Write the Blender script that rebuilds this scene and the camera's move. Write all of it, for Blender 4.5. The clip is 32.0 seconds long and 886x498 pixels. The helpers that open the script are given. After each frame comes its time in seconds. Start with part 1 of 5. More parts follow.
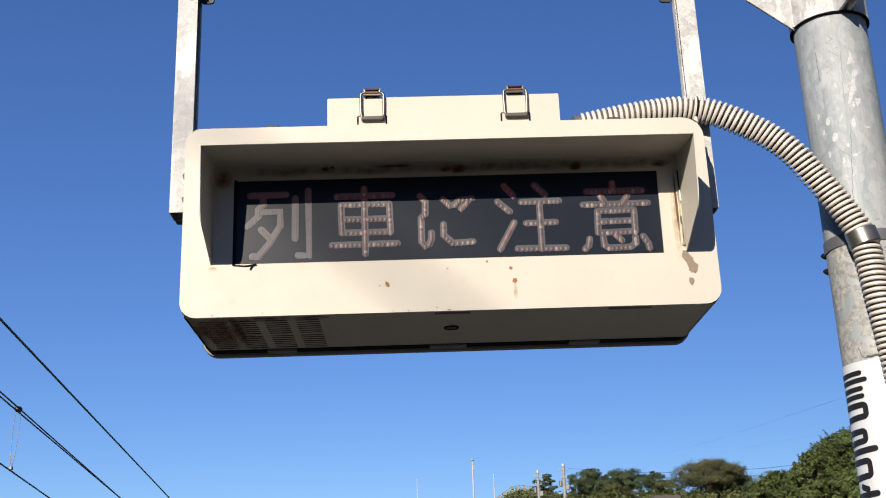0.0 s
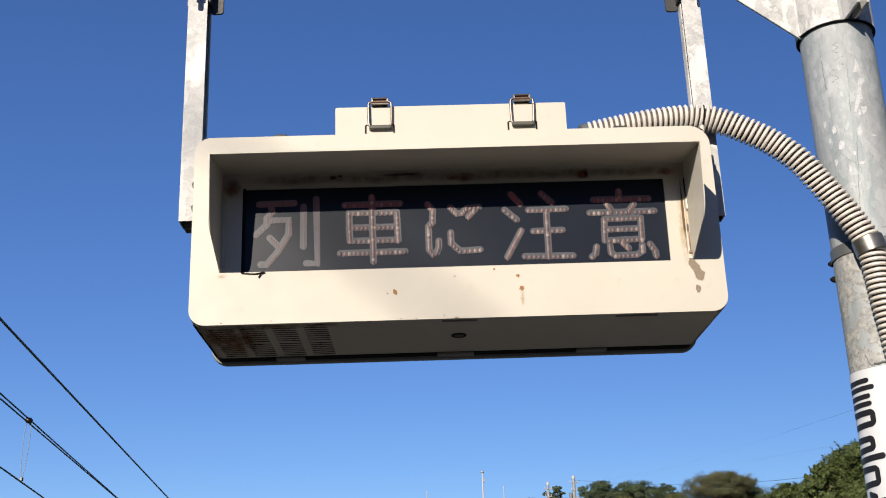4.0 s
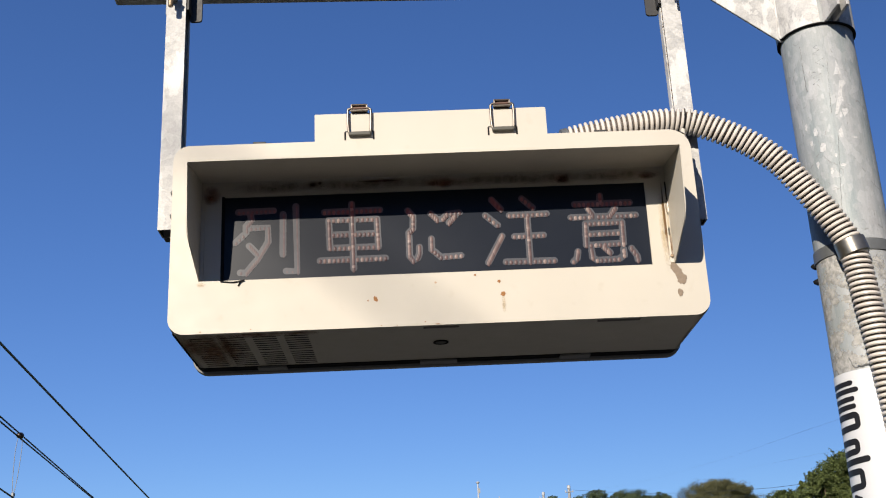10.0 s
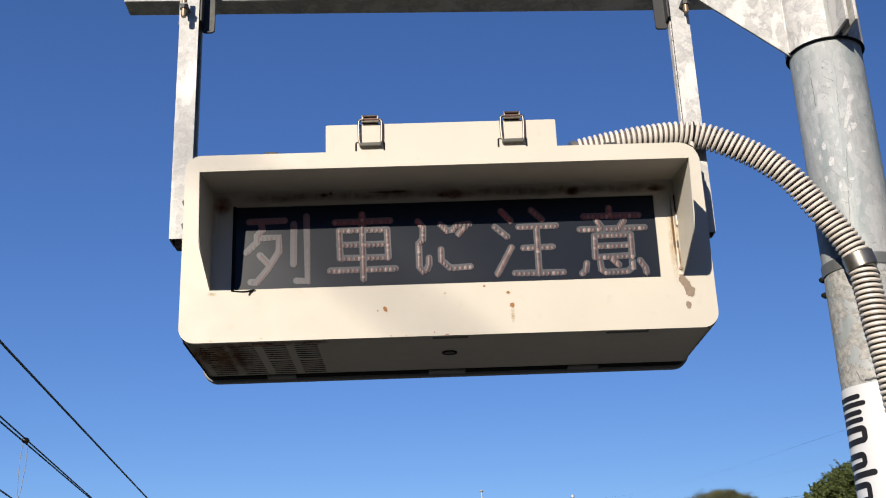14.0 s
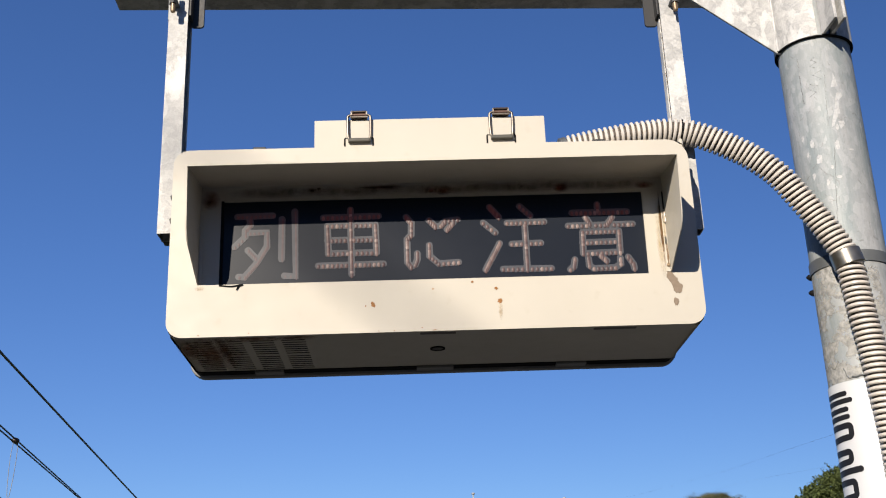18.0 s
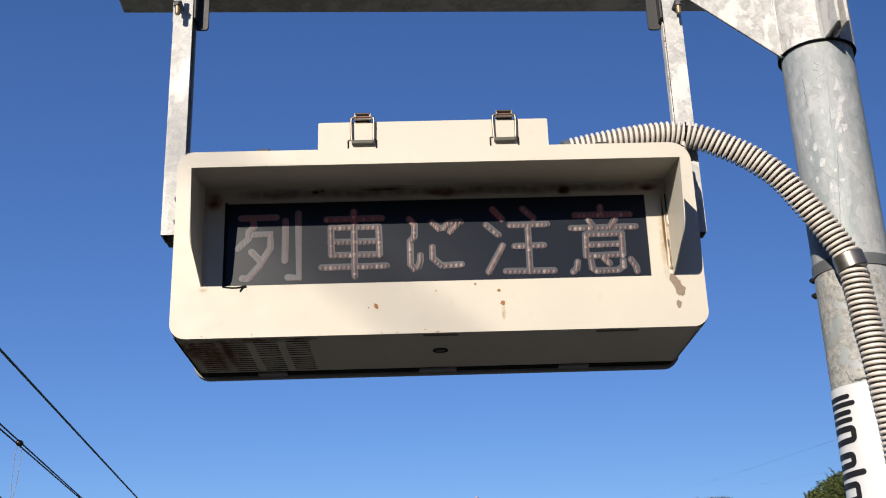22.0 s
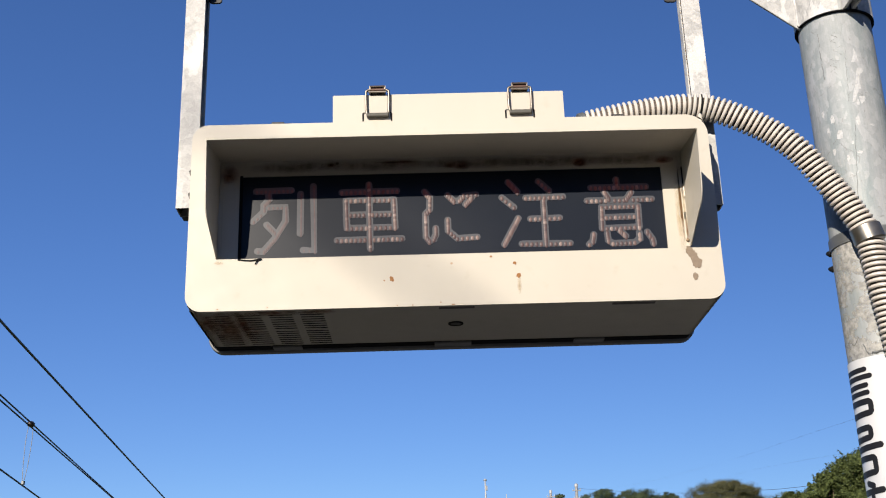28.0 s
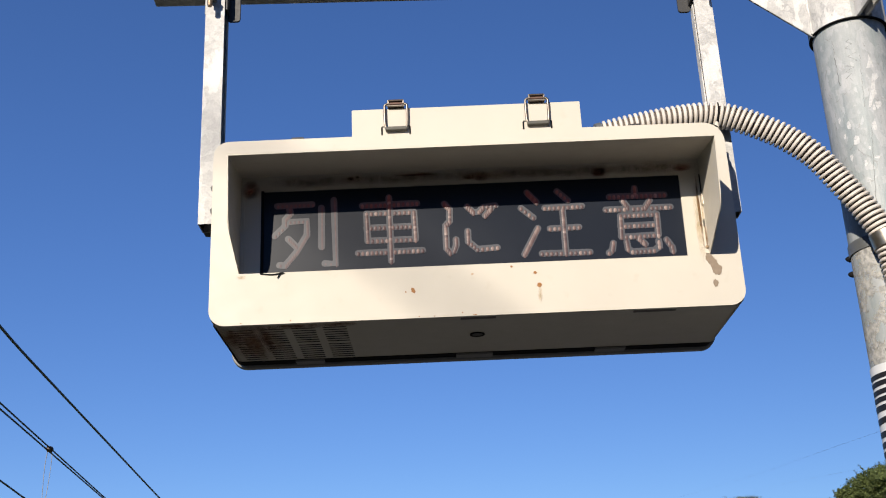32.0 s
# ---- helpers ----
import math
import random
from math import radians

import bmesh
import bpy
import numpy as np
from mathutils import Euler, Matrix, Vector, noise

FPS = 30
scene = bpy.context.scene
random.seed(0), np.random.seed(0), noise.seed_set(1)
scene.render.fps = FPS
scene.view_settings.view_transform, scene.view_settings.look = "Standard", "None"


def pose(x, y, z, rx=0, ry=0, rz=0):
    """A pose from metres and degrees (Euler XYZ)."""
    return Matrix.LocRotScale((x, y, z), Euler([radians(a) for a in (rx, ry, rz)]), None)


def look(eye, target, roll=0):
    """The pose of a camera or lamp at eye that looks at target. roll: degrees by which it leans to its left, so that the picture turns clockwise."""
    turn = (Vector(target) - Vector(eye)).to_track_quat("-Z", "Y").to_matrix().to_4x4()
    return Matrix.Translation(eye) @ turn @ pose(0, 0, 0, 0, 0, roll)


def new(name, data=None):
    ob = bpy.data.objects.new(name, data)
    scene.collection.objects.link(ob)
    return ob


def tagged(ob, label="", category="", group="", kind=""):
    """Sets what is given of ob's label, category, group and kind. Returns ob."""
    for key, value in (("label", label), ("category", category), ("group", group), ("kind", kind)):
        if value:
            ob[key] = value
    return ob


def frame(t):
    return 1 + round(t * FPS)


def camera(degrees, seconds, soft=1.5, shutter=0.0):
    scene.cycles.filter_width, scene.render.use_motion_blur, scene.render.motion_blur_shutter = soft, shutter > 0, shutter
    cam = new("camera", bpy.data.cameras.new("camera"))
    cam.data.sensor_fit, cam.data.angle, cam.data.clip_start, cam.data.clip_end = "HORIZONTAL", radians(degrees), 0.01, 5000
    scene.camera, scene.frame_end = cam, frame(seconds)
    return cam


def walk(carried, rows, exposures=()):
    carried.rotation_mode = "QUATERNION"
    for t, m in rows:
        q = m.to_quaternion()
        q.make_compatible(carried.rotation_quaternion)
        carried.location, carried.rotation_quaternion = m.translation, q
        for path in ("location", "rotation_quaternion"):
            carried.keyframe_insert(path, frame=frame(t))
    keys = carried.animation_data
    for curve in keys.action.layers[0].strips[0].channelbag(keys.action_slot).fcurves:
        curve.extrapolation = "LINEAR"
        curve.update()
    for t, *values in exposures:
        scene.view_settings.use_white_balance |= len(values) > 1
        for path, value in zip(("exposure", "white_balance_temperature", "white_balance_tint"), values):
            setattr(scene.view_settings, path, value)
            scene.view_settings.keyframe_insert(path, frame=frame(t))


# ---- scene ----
cam = camera(42.4, 32.0, soft=1.1)
PATH = [
    (0, (0.06, 0.331, 1.601), (0.116, 2.226, 2.24), -2.1),
    (0.5, (0.061, 0.33, 1.598), (0.113, 2.223, 2.243), -2.2),
    (1, (0.062, 0.334, 1.596), (0.109, 2.225, 2.246), -2.2),
    (1.5, (0.062, 0.335, 1.597), (0.103, 2.225, 2.249), -2.1),
    (2, (0.067, 0.333, 1.592), (0.103, 2.223, 2.245), -2.1),
    (2.5, (0.067, 0.333, 1.586), (0.102, 2.223, 2.238), -2.1),
    (4.5, (0.064, 0.316, 1.59), (0.105, 2.203, 2.252), -2.0),
    (5, (0.07, 0.312, 1.588), (0.113, 2.198, 2.253), -2.1),
    (5.5, (0.071, 0.315, 1.591), (0.118, 2.199, 2.26), -2.2),
    (6, (0.075, 0.327, 1.592), (0.123, 2.209, 2.266), -2.2),
    (6.5, (0.074, 0.327, 1.59), (0.125, 2.209, 2.266), -2.1),
    (7, (0.074, 0.323, 1.591), (0.131, 2.204, 2.266), -2.0),
    (7.5, (0.079, 0.333, 1.588), (0.139, 2.215, 2.262), -2.1),
    (8, (0.081, 0.343, 1.582), (0.143, 2.225, 2.256), -2.2),
    (8.5, (0.086, 0.337, 1.587), (0.15, 2.22, 2.259), -2.4),
    (9, (0.09, 0.339, 1.586), (0.149, 2.221, 2.26), -2.6),
    (9.5, (0.09, 0.34, 1.587), (0.145, 2.222, 2.26), -2.7),
    (10, (0.091, 0.338, 1.584), (0.143, 2.22, 2.26), -2.7),
    (10.5, (0.091, 0.336, 1.585), (0.14, 2.218, 2.262), -2.7),
    (11, (0.093, 0.334, 1.585), (0.141, 2.215, 2.265), -2.5),
    (11.5, (0.093, 0.327, 1.584), (0.14, 2.206, 2.267), -2.5),
    (12, (0.092, 0.325, 1.587), (0.138, 2.203, 2.272), -2.4),
    (12.5, (0.092, 0.33, 1.587), (0.136, 2.209, 2.274), -2.3),
    (13, (0.091, 0.334, 1.582), (0.134, 2.212, 2.27), -2.3),
    (13.5, (0.084, 0.328, 1.583), (0.128, 2.205, 2.271), -2.2),
    (14, (0.082, 0.323, 1.586), (0.125, 2.2, 2.275), -2.2),
    (14.5, (0.083, 0.324, 1.582), (0.127, 2.201, 2.271), -2.1),
    (16.5, (0.082, 0.328, 1.576), (0.136, 2.203, 2.269), -1.7),
    (17, (0.084, 0.326, 1.577), (0.142, 2.201, 2.271), -1.8),
    (17.5, (0.091, 0.327, 1.573), (0.148, 2.202, 2.267), -1.9),
    (18, (0.091, 0.328, 1.572), (0.147, 2.204, 2.265), -2.1),
    (18.5, (0.094, 0.33, 1.57), (0.143, 2.206, 2.26), -2.3),
    (19, (0.093, 0.329, 1.567), (0.136, 2.207, 2.254), -2.3),
    (19.5, (0.092, 0.327, 1.566), (0.133, 2.205, 2.251), -2.3),
    (20, (0.096, 0.324, 1.564), (0.137, 2.202, 2.25), -2.1),
    (20.5, (0.1, 0.335, 1.563), (0.145, 2.211, 2.253), -2.0),
    (21, (0.102, 0.34, 1.562), (0.152, 2.216, 2.255), -1.9),
    (21.5, (0.094, 0.332, 1.566), (0.146, 2.206, 2.263), -1.9),
    (22, (0.093, 0.325, 1.567), (0.142, 2.198, 2.266), -1.9),
    (22.5, (0.086, 0.325, 1.566), (0.131, 2.198, 2.264), -2.0),
    (23, (0.084, 0.331, 1.564), (0.121, 2.205, 2.262), -2.0),
    (23.5, (0.078, 0.342, 1.563), (0.11, 2.216, 2.261), -1.9),
    (24, (0.076, 0.342, 1.568), (0.104, 2.216, 2.266), -1.8),
    (24.5, (0.069, 0.342, 1.566), (0.098, 2.215, 2.266), -1.7),
    (25, (0.065, 0.342, 1.563), (0.095, 2.215, 2.264), -1.7),
    (25.5, (0.068, 0.343, 1.559), (0.099, 2.216, 2.258), -1.8),
    (27.5, (0.076, 0.343, 1.544), (0.11, 2.225, 2.22), -1.9),
    (28, (0.077, 0.339, 1.549), (0.111, 2.223, 2.221), -1.8),
    (28.5, (0.071, 0.343, 1.543), (0.104, 2.229, 2.21), -1.8),
    (29, (0.064, 0.356, 1.537), (0.095, 2.243, 2.198), -1.8),
    (29.5, (0.063, 0.37, 1.532), (0.091, 2.258, 2.191), -1.8),
    (30, (0.056, 0.366, 1.536), (0.082, 2.251, 2.203), -2.0),
    (30.5, (0.06, 0.338, 1.538), (0.081, 2.218, 2.219), -2.1),
    (31, (0.066, 0.338, 1.539), (0.082, 2.213, 2.234), -2.2),
    (31.5, (0.062, 0.334, 1.536), (0.074, 2.205, 2.241), -2.4),
    (32, (0.062, 0.331, 1.526), (0.073, 2.202, 2.232), -2.5),
]
walk(cam, [(t, look(eye, target, roll)) for t, eye, target, roll in PATH], [(0, 0.87), (2.5, 0.86), (5, 0.82), (9, 0.81), (17, 0.78), (25, 0.79), (28.5, 0.845), (32, 0.85)])


# ---- light ----
SUN_TO = Vector((-0.0665, -0.155, 0.0635)).normalized()
sun_data = bpy.data.lights.new("sun", "SUN")
sun_data.energy, sun_data.angle, sun_data.color = 4.7, radians(0.53), (1.0, 0.89, 0.74)
sun = new("sun", sun_data)
sun.matrix_world = look((0, 0, 30), Vector((0, 0, 30)) - SUN_TO)
world = bpy.data.worlds.new("sky")
scene.world = world
world.use_nodes = True
wn = world.node_tree.nodes
sky = wn.new("ShaderNodeTexSky")
sky.sky_type, sky.sun_disc = "NISHITA", False
sky.sun_elevation = math.asin(SUN_TO.z)
sky.sun_rotation = math.atan2(SUN_TO.x, SUN_TO.y)
sky.altitude, sky.air_density, sky.dust_density, sky.ozone_density = 0, 1.0, 0.0, 2.0
tone = wn.new("ShaderNodeHueSaturation")
tone.inputs["Hue"].default_value, tone.inputs["Saturation"].default_value = 0.508, 1.2
tint = wn.new("ShaderNodeMix")
tint.data_type, tint.blend_type = "RGBA", "MULTIPLY"
tint.inputs[0].default_value = 1.0
world.node_tree.links.new(sky.outputs[0], tone.inputs["Color"])
world.node_tree.links.new(tone.outputs[0], tint.inputs[6])
# a purer blue near the horizon, a milkier one higher up
aloft, rise, hue = wn.new("ShaderNodeSeparateXYZ"), wn.new("ShaderNodeMapRange"), wn.new("ShaderNodeMix")
rise.inputs["From Min"].default_value, rise.inputs["From Max"].default_value = 0.10, 0.56
hue.data_type = "RGBA"
hue.inputs[6].default_value, hue.inputs[7].default_value = (0.755, 0.92, 1.31, 1), (1.03, 1.11, 1.40, 1)
world.node_tree.links.new(aloft.outputs["Z"], rise.inputs["Value"])
world.node_tree.links.new(rise.outputs["Result"], hue.inputs[0])
world.node_tree.links.new(hue.outputs[2], tint.inputs[7])
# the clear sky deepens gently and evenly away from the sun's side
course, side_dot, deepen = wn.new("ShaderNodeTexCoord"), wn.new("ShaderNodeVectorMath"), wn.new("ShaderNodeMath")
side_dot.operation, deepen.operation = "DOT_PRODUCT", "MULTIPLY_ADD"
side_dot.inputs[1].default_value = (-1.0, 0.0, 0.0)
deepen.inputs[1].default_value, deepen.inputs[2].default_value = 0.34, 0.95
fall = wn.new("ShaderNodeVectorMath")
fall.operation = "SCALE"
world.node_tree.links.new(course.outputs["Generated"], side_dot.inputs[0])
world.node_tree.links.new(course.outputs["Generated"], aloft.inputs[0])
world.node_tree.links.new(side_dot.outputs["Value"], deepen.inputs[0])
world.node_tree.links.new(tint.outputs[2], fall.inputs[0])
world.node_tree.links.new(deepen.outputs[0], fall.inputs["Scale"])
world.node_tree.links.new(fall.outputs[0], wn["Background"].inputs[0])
wn["Background"].inputs[1].default_value = 0.051


# ---- materials ----
def material(name):
    m = bpy.data.materials.new(name)
    m.use_nodes = True
    nt = m.node_tree
    return m, nt, nt.nodes["Principled BSDF"]


def noise_node(nt, scale, detail=4, rough=0.55, stretch=(1, 1, 1)):
    co, mp, n = (nt.nodes.new("ShaderNode" + k) for k in ("TexCoord", "Mapping", "TexNoise"))
    nt.links.new(co.outputs["Object"], mp.inputs[0])
    mp.inputs["Scale"].default_value = stretch
    nt.links.new(mp.outputs[0], n.inputs["Vector"])
    n.inputs["Scale"].default_value, n.inputs["Detail"].default_value, n.inputs["Roughness"].default_value = scale, detail, rough
    return n.outputs["Fac"]


def ramp(nt, value, stops):
    r = nt.nodes.new("ShaderNodeValToRGB")
    while len(r.color_ramp.elements) < len(stops):
        r.color_ramp.elements.new(0.5)
    for e, (p, c) in zip(r.color_ramp.elements, stops):
        e.position, e.color = p, (*c, 1) if len(c) == 3 else c
    nt.links.new(value, r.inputs[0])
    return r.outputs["Color"]


def mixed(nt, fac, a, b, mode="MIX"):
    m = nt.nodes.new("ShaderNodeMix")
    m.data_type, m.blend_type = "RGBA", mode
    for k, v in ((0, fac), (6, a), (7, b)):
        if hasattr(v, "is_linked"):
            nt.links.new(v, m.inputs[k])
        else:
            m.inputs[k].default_value = v if k == 0 else (*v, 1)
    return m.outputs[2]


def bump(nt, bsdf, value, strength, distance=0.001):
    b = nt.nodes.new("ShaderNodeBump")
    b.inputs["Strength"].default_value, b.inputs["Distance"].default_value = strength, distance
    nt.links.new(value, b.inputs["Height"])
    nt.links.new(b.outputs[0], bsdf.inputs["Normal"])


def surface(name, base, rough=0.5, metal=0.0, scale=30.0, vary=0.12, fine=400.0, relief=0.15, spec=0.5, stretch=(1, 1, 1)):
    """A plain surface: colour varied at two scales, gloss varied, fine relief."""
    m, nt, b = material(name)
    big, small = noise_node(nt, scale, 5, stretch=stretch), noise_node(nt, fine, 3)
    lo, hi = [c * (1 - vary) for c in base], [min(1, c * (1 + vary)) for c in base]
    c = ramp(nt, big, [(0.3, lo), (0.7, hi)])
    c = mixed(nt, 0.25, c, ramp(nt, small, [(0.35, lo), (0.65, hi)]))
    nt.links.new(c, b.inputs["Base Color"])
    r = ramp(nt, big, [(0.3, [rough * 0.85] * 3), (0.7, [min(1, rough * 1.15)] * 3)])
    nt.links.new(r, b.inputs["Roughness"])
    b.inputs["Metallic"].default_value, b.inputs["Specular IOR Level"].default_value = metal, spec
    bump(nt, b, small, relief, 0.0006)
    return m


def cream_paint():
    m, nt, b = material("cream_paint")
    big, mid, fine = noise_node(nt, 5, 4), noise_node(nt, 26, 5), noise_node(nt, 600, 3)
    base = ramp(nt, big, [(0.3, (0.400, 0.375, 0.328)), (0.7, (0.428, 0.402, 0.352))])
    base = mixed(nt, ramp(nt, mid, [(0.62, (0, 0, 0)), (0.80, (0.35, 0.35, 0.35))]), base, (0.33, 0.29, 0.225))
    speck = noise_node(nt, 55, 2, 0.4)
    base = mixed(nt, ramp(nt, speck, [(0.795, (0, 0, 0)), (0.815, (0.7, 0.7, 0.7))]), base, (0.30, 0.17, 0.08))
    nt.links.new(base, b.inputs["Base Color"])
    nt.links.new(ramp(nt, mid, [(0.3, (0.42,) * 3), (0.7, (0.56,) * 3)]), b.inputs["Roughness"])
    b.inputs["Specular IOR Level"].default_value = 0.2
    bump(nt, b, fine, 0.12, 0.0004)
    return m


def galvanised(name, lo, hi, streak=0.5, spangle=(26, 62), speck=0.22):
    """Hot-dip zinc: dull spangles, pale runs and grey weathering."""
    m, nt, b = material(name)
    co = nt.nodes.new("ShaderNodeTexCoord")
    warp = nt.nodes.new("ShaderNodeTexNoise")
    warp.inputs["Scale"].default_value, warp.inputs["Detail"].default_value = 14, 3
    nt.links.new(co.outputs["Object"], warp.inputs["Vector"])
    add = nt.nodes.new("ShaderNodeVectorMath")
    add.operation = "MULTIPLY_ADD"
    nt.links.new(warp.outputs["Color"], add.inputs[0])
    add.inputs[1].default_value = (0.06, 0.06, 0.06)
    nt.links.new(co.outputs["Object"], add.inputs[2])
    cells = []
    for s in spangle:
        v = nt.nodes.new("ShaderNodeTexVoronoi")
        v.inputs["Scale"].default_value = s
        nt.links.new(add.outputs[0], v.inputs["Vector"])
        g = nt.nodes.new("ShaderNodeSeparateColor")
        nt.links.new(v.outputs["Color"], g.inputs[0])
        cells.append(g.outputs[0])
    c = ramp(nt, cells[0], [(0.0, lo), (0.6, [(p + q) / 2 for p, q in zip(lo, hi)]), (0.92, hi)])
    c = mixed(nt, 0.4, c, ramp(nt, cells[1], [(0.1, lo), (0.9, hi)]))
    runs = noise_node(nt, 9, 5, 0.6, (1, 1, 0.35))
    c = mixed(nt, ramp(nt, runs, [(0.50, (0, 0, 0)), (0.72, (streak,) * 3)]), c, [min(0.8, h * 1.18) for h in hi])
    fine = noise_node(nt, 260, 4)
    patch = noise_node(nt, 11, 5, 0.62, (1.2, 1.2, 0.55))
    c = mixed(nt, ramp(nt, patch, [(0.545, (0, 0, 0)), (0.553, (0.5,) * 3), (0.66, (0.75,) * 3)]), c, [min(0.8, h * 1.28) for h in hi])
    flake = noise_node(nt, 26, 3, 0.5, (1.3, 1.3, 0.8))
    c = mixed(nt, ramp(nt, flake, [(0.585, (0, 0, 0)), (0.60, (0.42,) * 3)]), c, [min(0.8, h * 1.22) for h in hi])
    c = mixed(nt, speck, c, ramp(nt, fine, [(0.35, [v * 0.8 for v in lo]), (0.65, hi)]))
    nt.links.new(c, b.inputs["Base Color"])
    nt.links.new(ramp(nt, cells[0], [(0.1, (0.55,) * 3), (0.9, (0.74,) * 3)]), b.inputs["Roughness"])
    b.inputs["Metallic"].default_value, b.inputs["Specular IOR Level"].default_value = 0.06, 0.3
    bump(nt, b, fine, 0.2, 0.0006)
    return m


def pole_zinc():
    """Old zinc: upright grey and lavender bands, angular pale flakes, hairline cracks."""
    m, nt, b = material("galvanised_pole")
    co, mp = nt.nodes.new("ShaderNodeTexCoord"), nt.nodes.new("ShaderNodeMapping")
    warp, add = nt.nodes.new("ShaderNodeTexNoise"), nt.nodes.new("ShaderNodeVectorMath")
    warp.inputs["Scale"].default_value, warp.inputs["Detail"].default_value = 45, 6
    add.operation = "MULTIPLY_ADD"
    add.inputs[1].default_value = (0.015, 0.015, 0.022)
    nt.links.new(co.outputs["Object"], warp.inputs["Vector"])
    nt.links.new(warp.outputs["Color"], add.inputs[0])
    nt.links.new(co.outputs["Object"], add.inputs[2])
    mp.inputs["Scale"].default_value = (1.1, 1.1, 0.55)
    nt.links.new(add.outputs[0], mp.inputs[0])

    def cells(scale, feature="F1"):
        v = nt.nodes.new("ShaderNodeTexVoronoi")
        v.feature, v.inputs["Scale"].default_value = feature, scale
        nt.links.new(mp.outputs[0], v.inputs["Vector"])
        if feature != "F1":
            return v.outputs["Distance"]
        g = nt.nodes.new("ShaderNodeSeparateColor")
        nt.links.new(v.outputs["Color"], g.inputs[0])
        return g.outputs[0]

    bands = noise_node(nt, 15, 5, 0.6, (1, 1, 0.12))
    cloud = noise_node(nt, 8, 4, 0.6, (1, 1, 0.6))
    fine, soft = noise_node(nt, 330, 4), noise_node(nt, 60, 3)
    c = ramp(nt, bands, [(0.34, (0.140, 0.186, 0.198)), (0.48, (0.212, 0.240, 0.251)), (0.64, (0.275, 0.281, 0.288))])
    c = mixed(nt, ramp(nt, cloud, [(0.45, (0, 0, 0)), (0.62, (0.5,) * 3)]), c, (0.168, 0.204, 0.211))
    where = ramp(nt, cloud, [(0.40, (1, 1, 1)), (0.62, (0.65,) * 3)])
    large = ramp(nt, cells(44), [(0.0, (0.14,) * 3), (0.16, (0.12,) * 3), (0.20, (0, 0, 0)), (0.56, (0, 0, 0)), (0.61, (0.34,) * 3), (0.84, (0.40,) * 3), (0.88, (0.74,) * 3)])
    c = mixed(nt, mixed(nt, 1.0, large, where, "MULTIPLY"), c, (0.345, 0.356, 0.370))
    small = ramp(nt, cells(105), [(0.66, (0, 0, 0)), (0.71, (0.30,) * 3), (0.90, (0.34,) * 3), (0.94, (0.66,) * 3)])
    c = mixed(nt, mixed(nt, 1.0, small, where, "MULTIPLY"), c, (0.355, 0.366, 0.378))
    dull = ramp(nt, cells(62), [(0.10, (0.20,) * 3), (0.18, (0, 0, 0))])
    c = mixed(nt, dull, c, (0.135, 0.150, 0.160))
    crack = ramp(nt, cells(15, "DISTANCE_TO_EDGE"), [(0.008, (0.6,) * 3), (0.020, (0, 0, 0))])
    c = mixed(nt, mixed(nt, 1.0, crack, ramp(nt, soft, [(0.52, (0, 0, 0)), (0.60, (1, 1, 1))]), "MULTIPLY"), c, (0.10, 0.10, 0.10))
    # fine upright drawing marks
    fibre = noise_node(nt, 220, 4, 0.6, (1, 1, 0.05))
    c = mixed(nt, 0.22, c, ramp(nt, fibre, [(0.35, (0.165, 0.185, 0.195)), (0.65, (0.325, 0.330, 0.335))]))
    c = mixed(nt, 0.16, c, ramp(nt, fine, [(0.35, (0.14, 0.155, 0.165)), (0.65, (0.28, 0.285, 0.295))]))
    nt.links.new(c, b.inputs["Base Color"])
    nt.links.new(ramp(nt, cloud, [(0.3, (0.50,) * 3), (0.7, (0.68,) * 3)]), b.inputs["Roughness"])
    b.inputs["Metallic"].default_value, b.inputs["Specular IOR Level"].default_value = 0.08, 0.35
    bump(nt, b, fine, 0.2, 0.0006)
    return m


def leaf_material(name, dark, light):
    m, nt, b = material(name)
    geo = nt.nodes.new("ShaderNodeNewGeometry")
    c = ramp(nt, geo.outputs["Random Per Island"], [(0.0, dark), (0.7, light), (1.0, [v * 1.35 for v in light])])
    c = mixed(nt, ramp(nt, noise_node(nt, 0.5, 3), [(0.4, (0, 0, 0)), (0.7, (0.6,) * 3)]), c, [(p + q) * 0.42 for p, q in zip(dark, light)])
    nt.links.new(c, b.inputs["Base Color"])
    b.inputs["Roughness"].default_value, b.inputs["Specular IOR Level"].default_value = 0.6, 0.25
    tr = nt.nodes.new("ShaderNodeBsdfTranslucent")
    nt.links.new(c, tr.inputs["Color"])
    mx = nt.nodes.new("ShaderNodeMixShader")
    mx.inputs[0].default_value = 0.36
    nt.links.new(b.outputs[0], mx.inputs[1])
    nt.links.new(tr.outputs[0], mx.inputs[2])
    nt.links.new(mx.outputs[0], nt.nodes["Material Output"].inputs[0])
    return m


def led_material():
    m, nt, b = material("led_lens")
    geo = nt.nodes.new("ShaderNodeNewGeometry")
    c = ramp(nt, geo.outputs["Random Per Island"], [(0.0, (0.050, 0.042, 0.047)), (0.5, (0.080, 0.060, 0.062)), (0.85, (0.114, 0.086, 0.084)), (1.0, (0.185, 0.150, 0.142))])
    nt.links.new(c, b.inputs["Base Color"])
    b.inputs["Roughness"].default_value = 0.45
    b.inputs["Emission Color"].default_value = (1.0, 0.13, 0.09, 1)
    b.inputs["Emission Strength"].default_value = 0.015
    b.inputs["Specular IOR Level"].default_value = 0.25
    return m


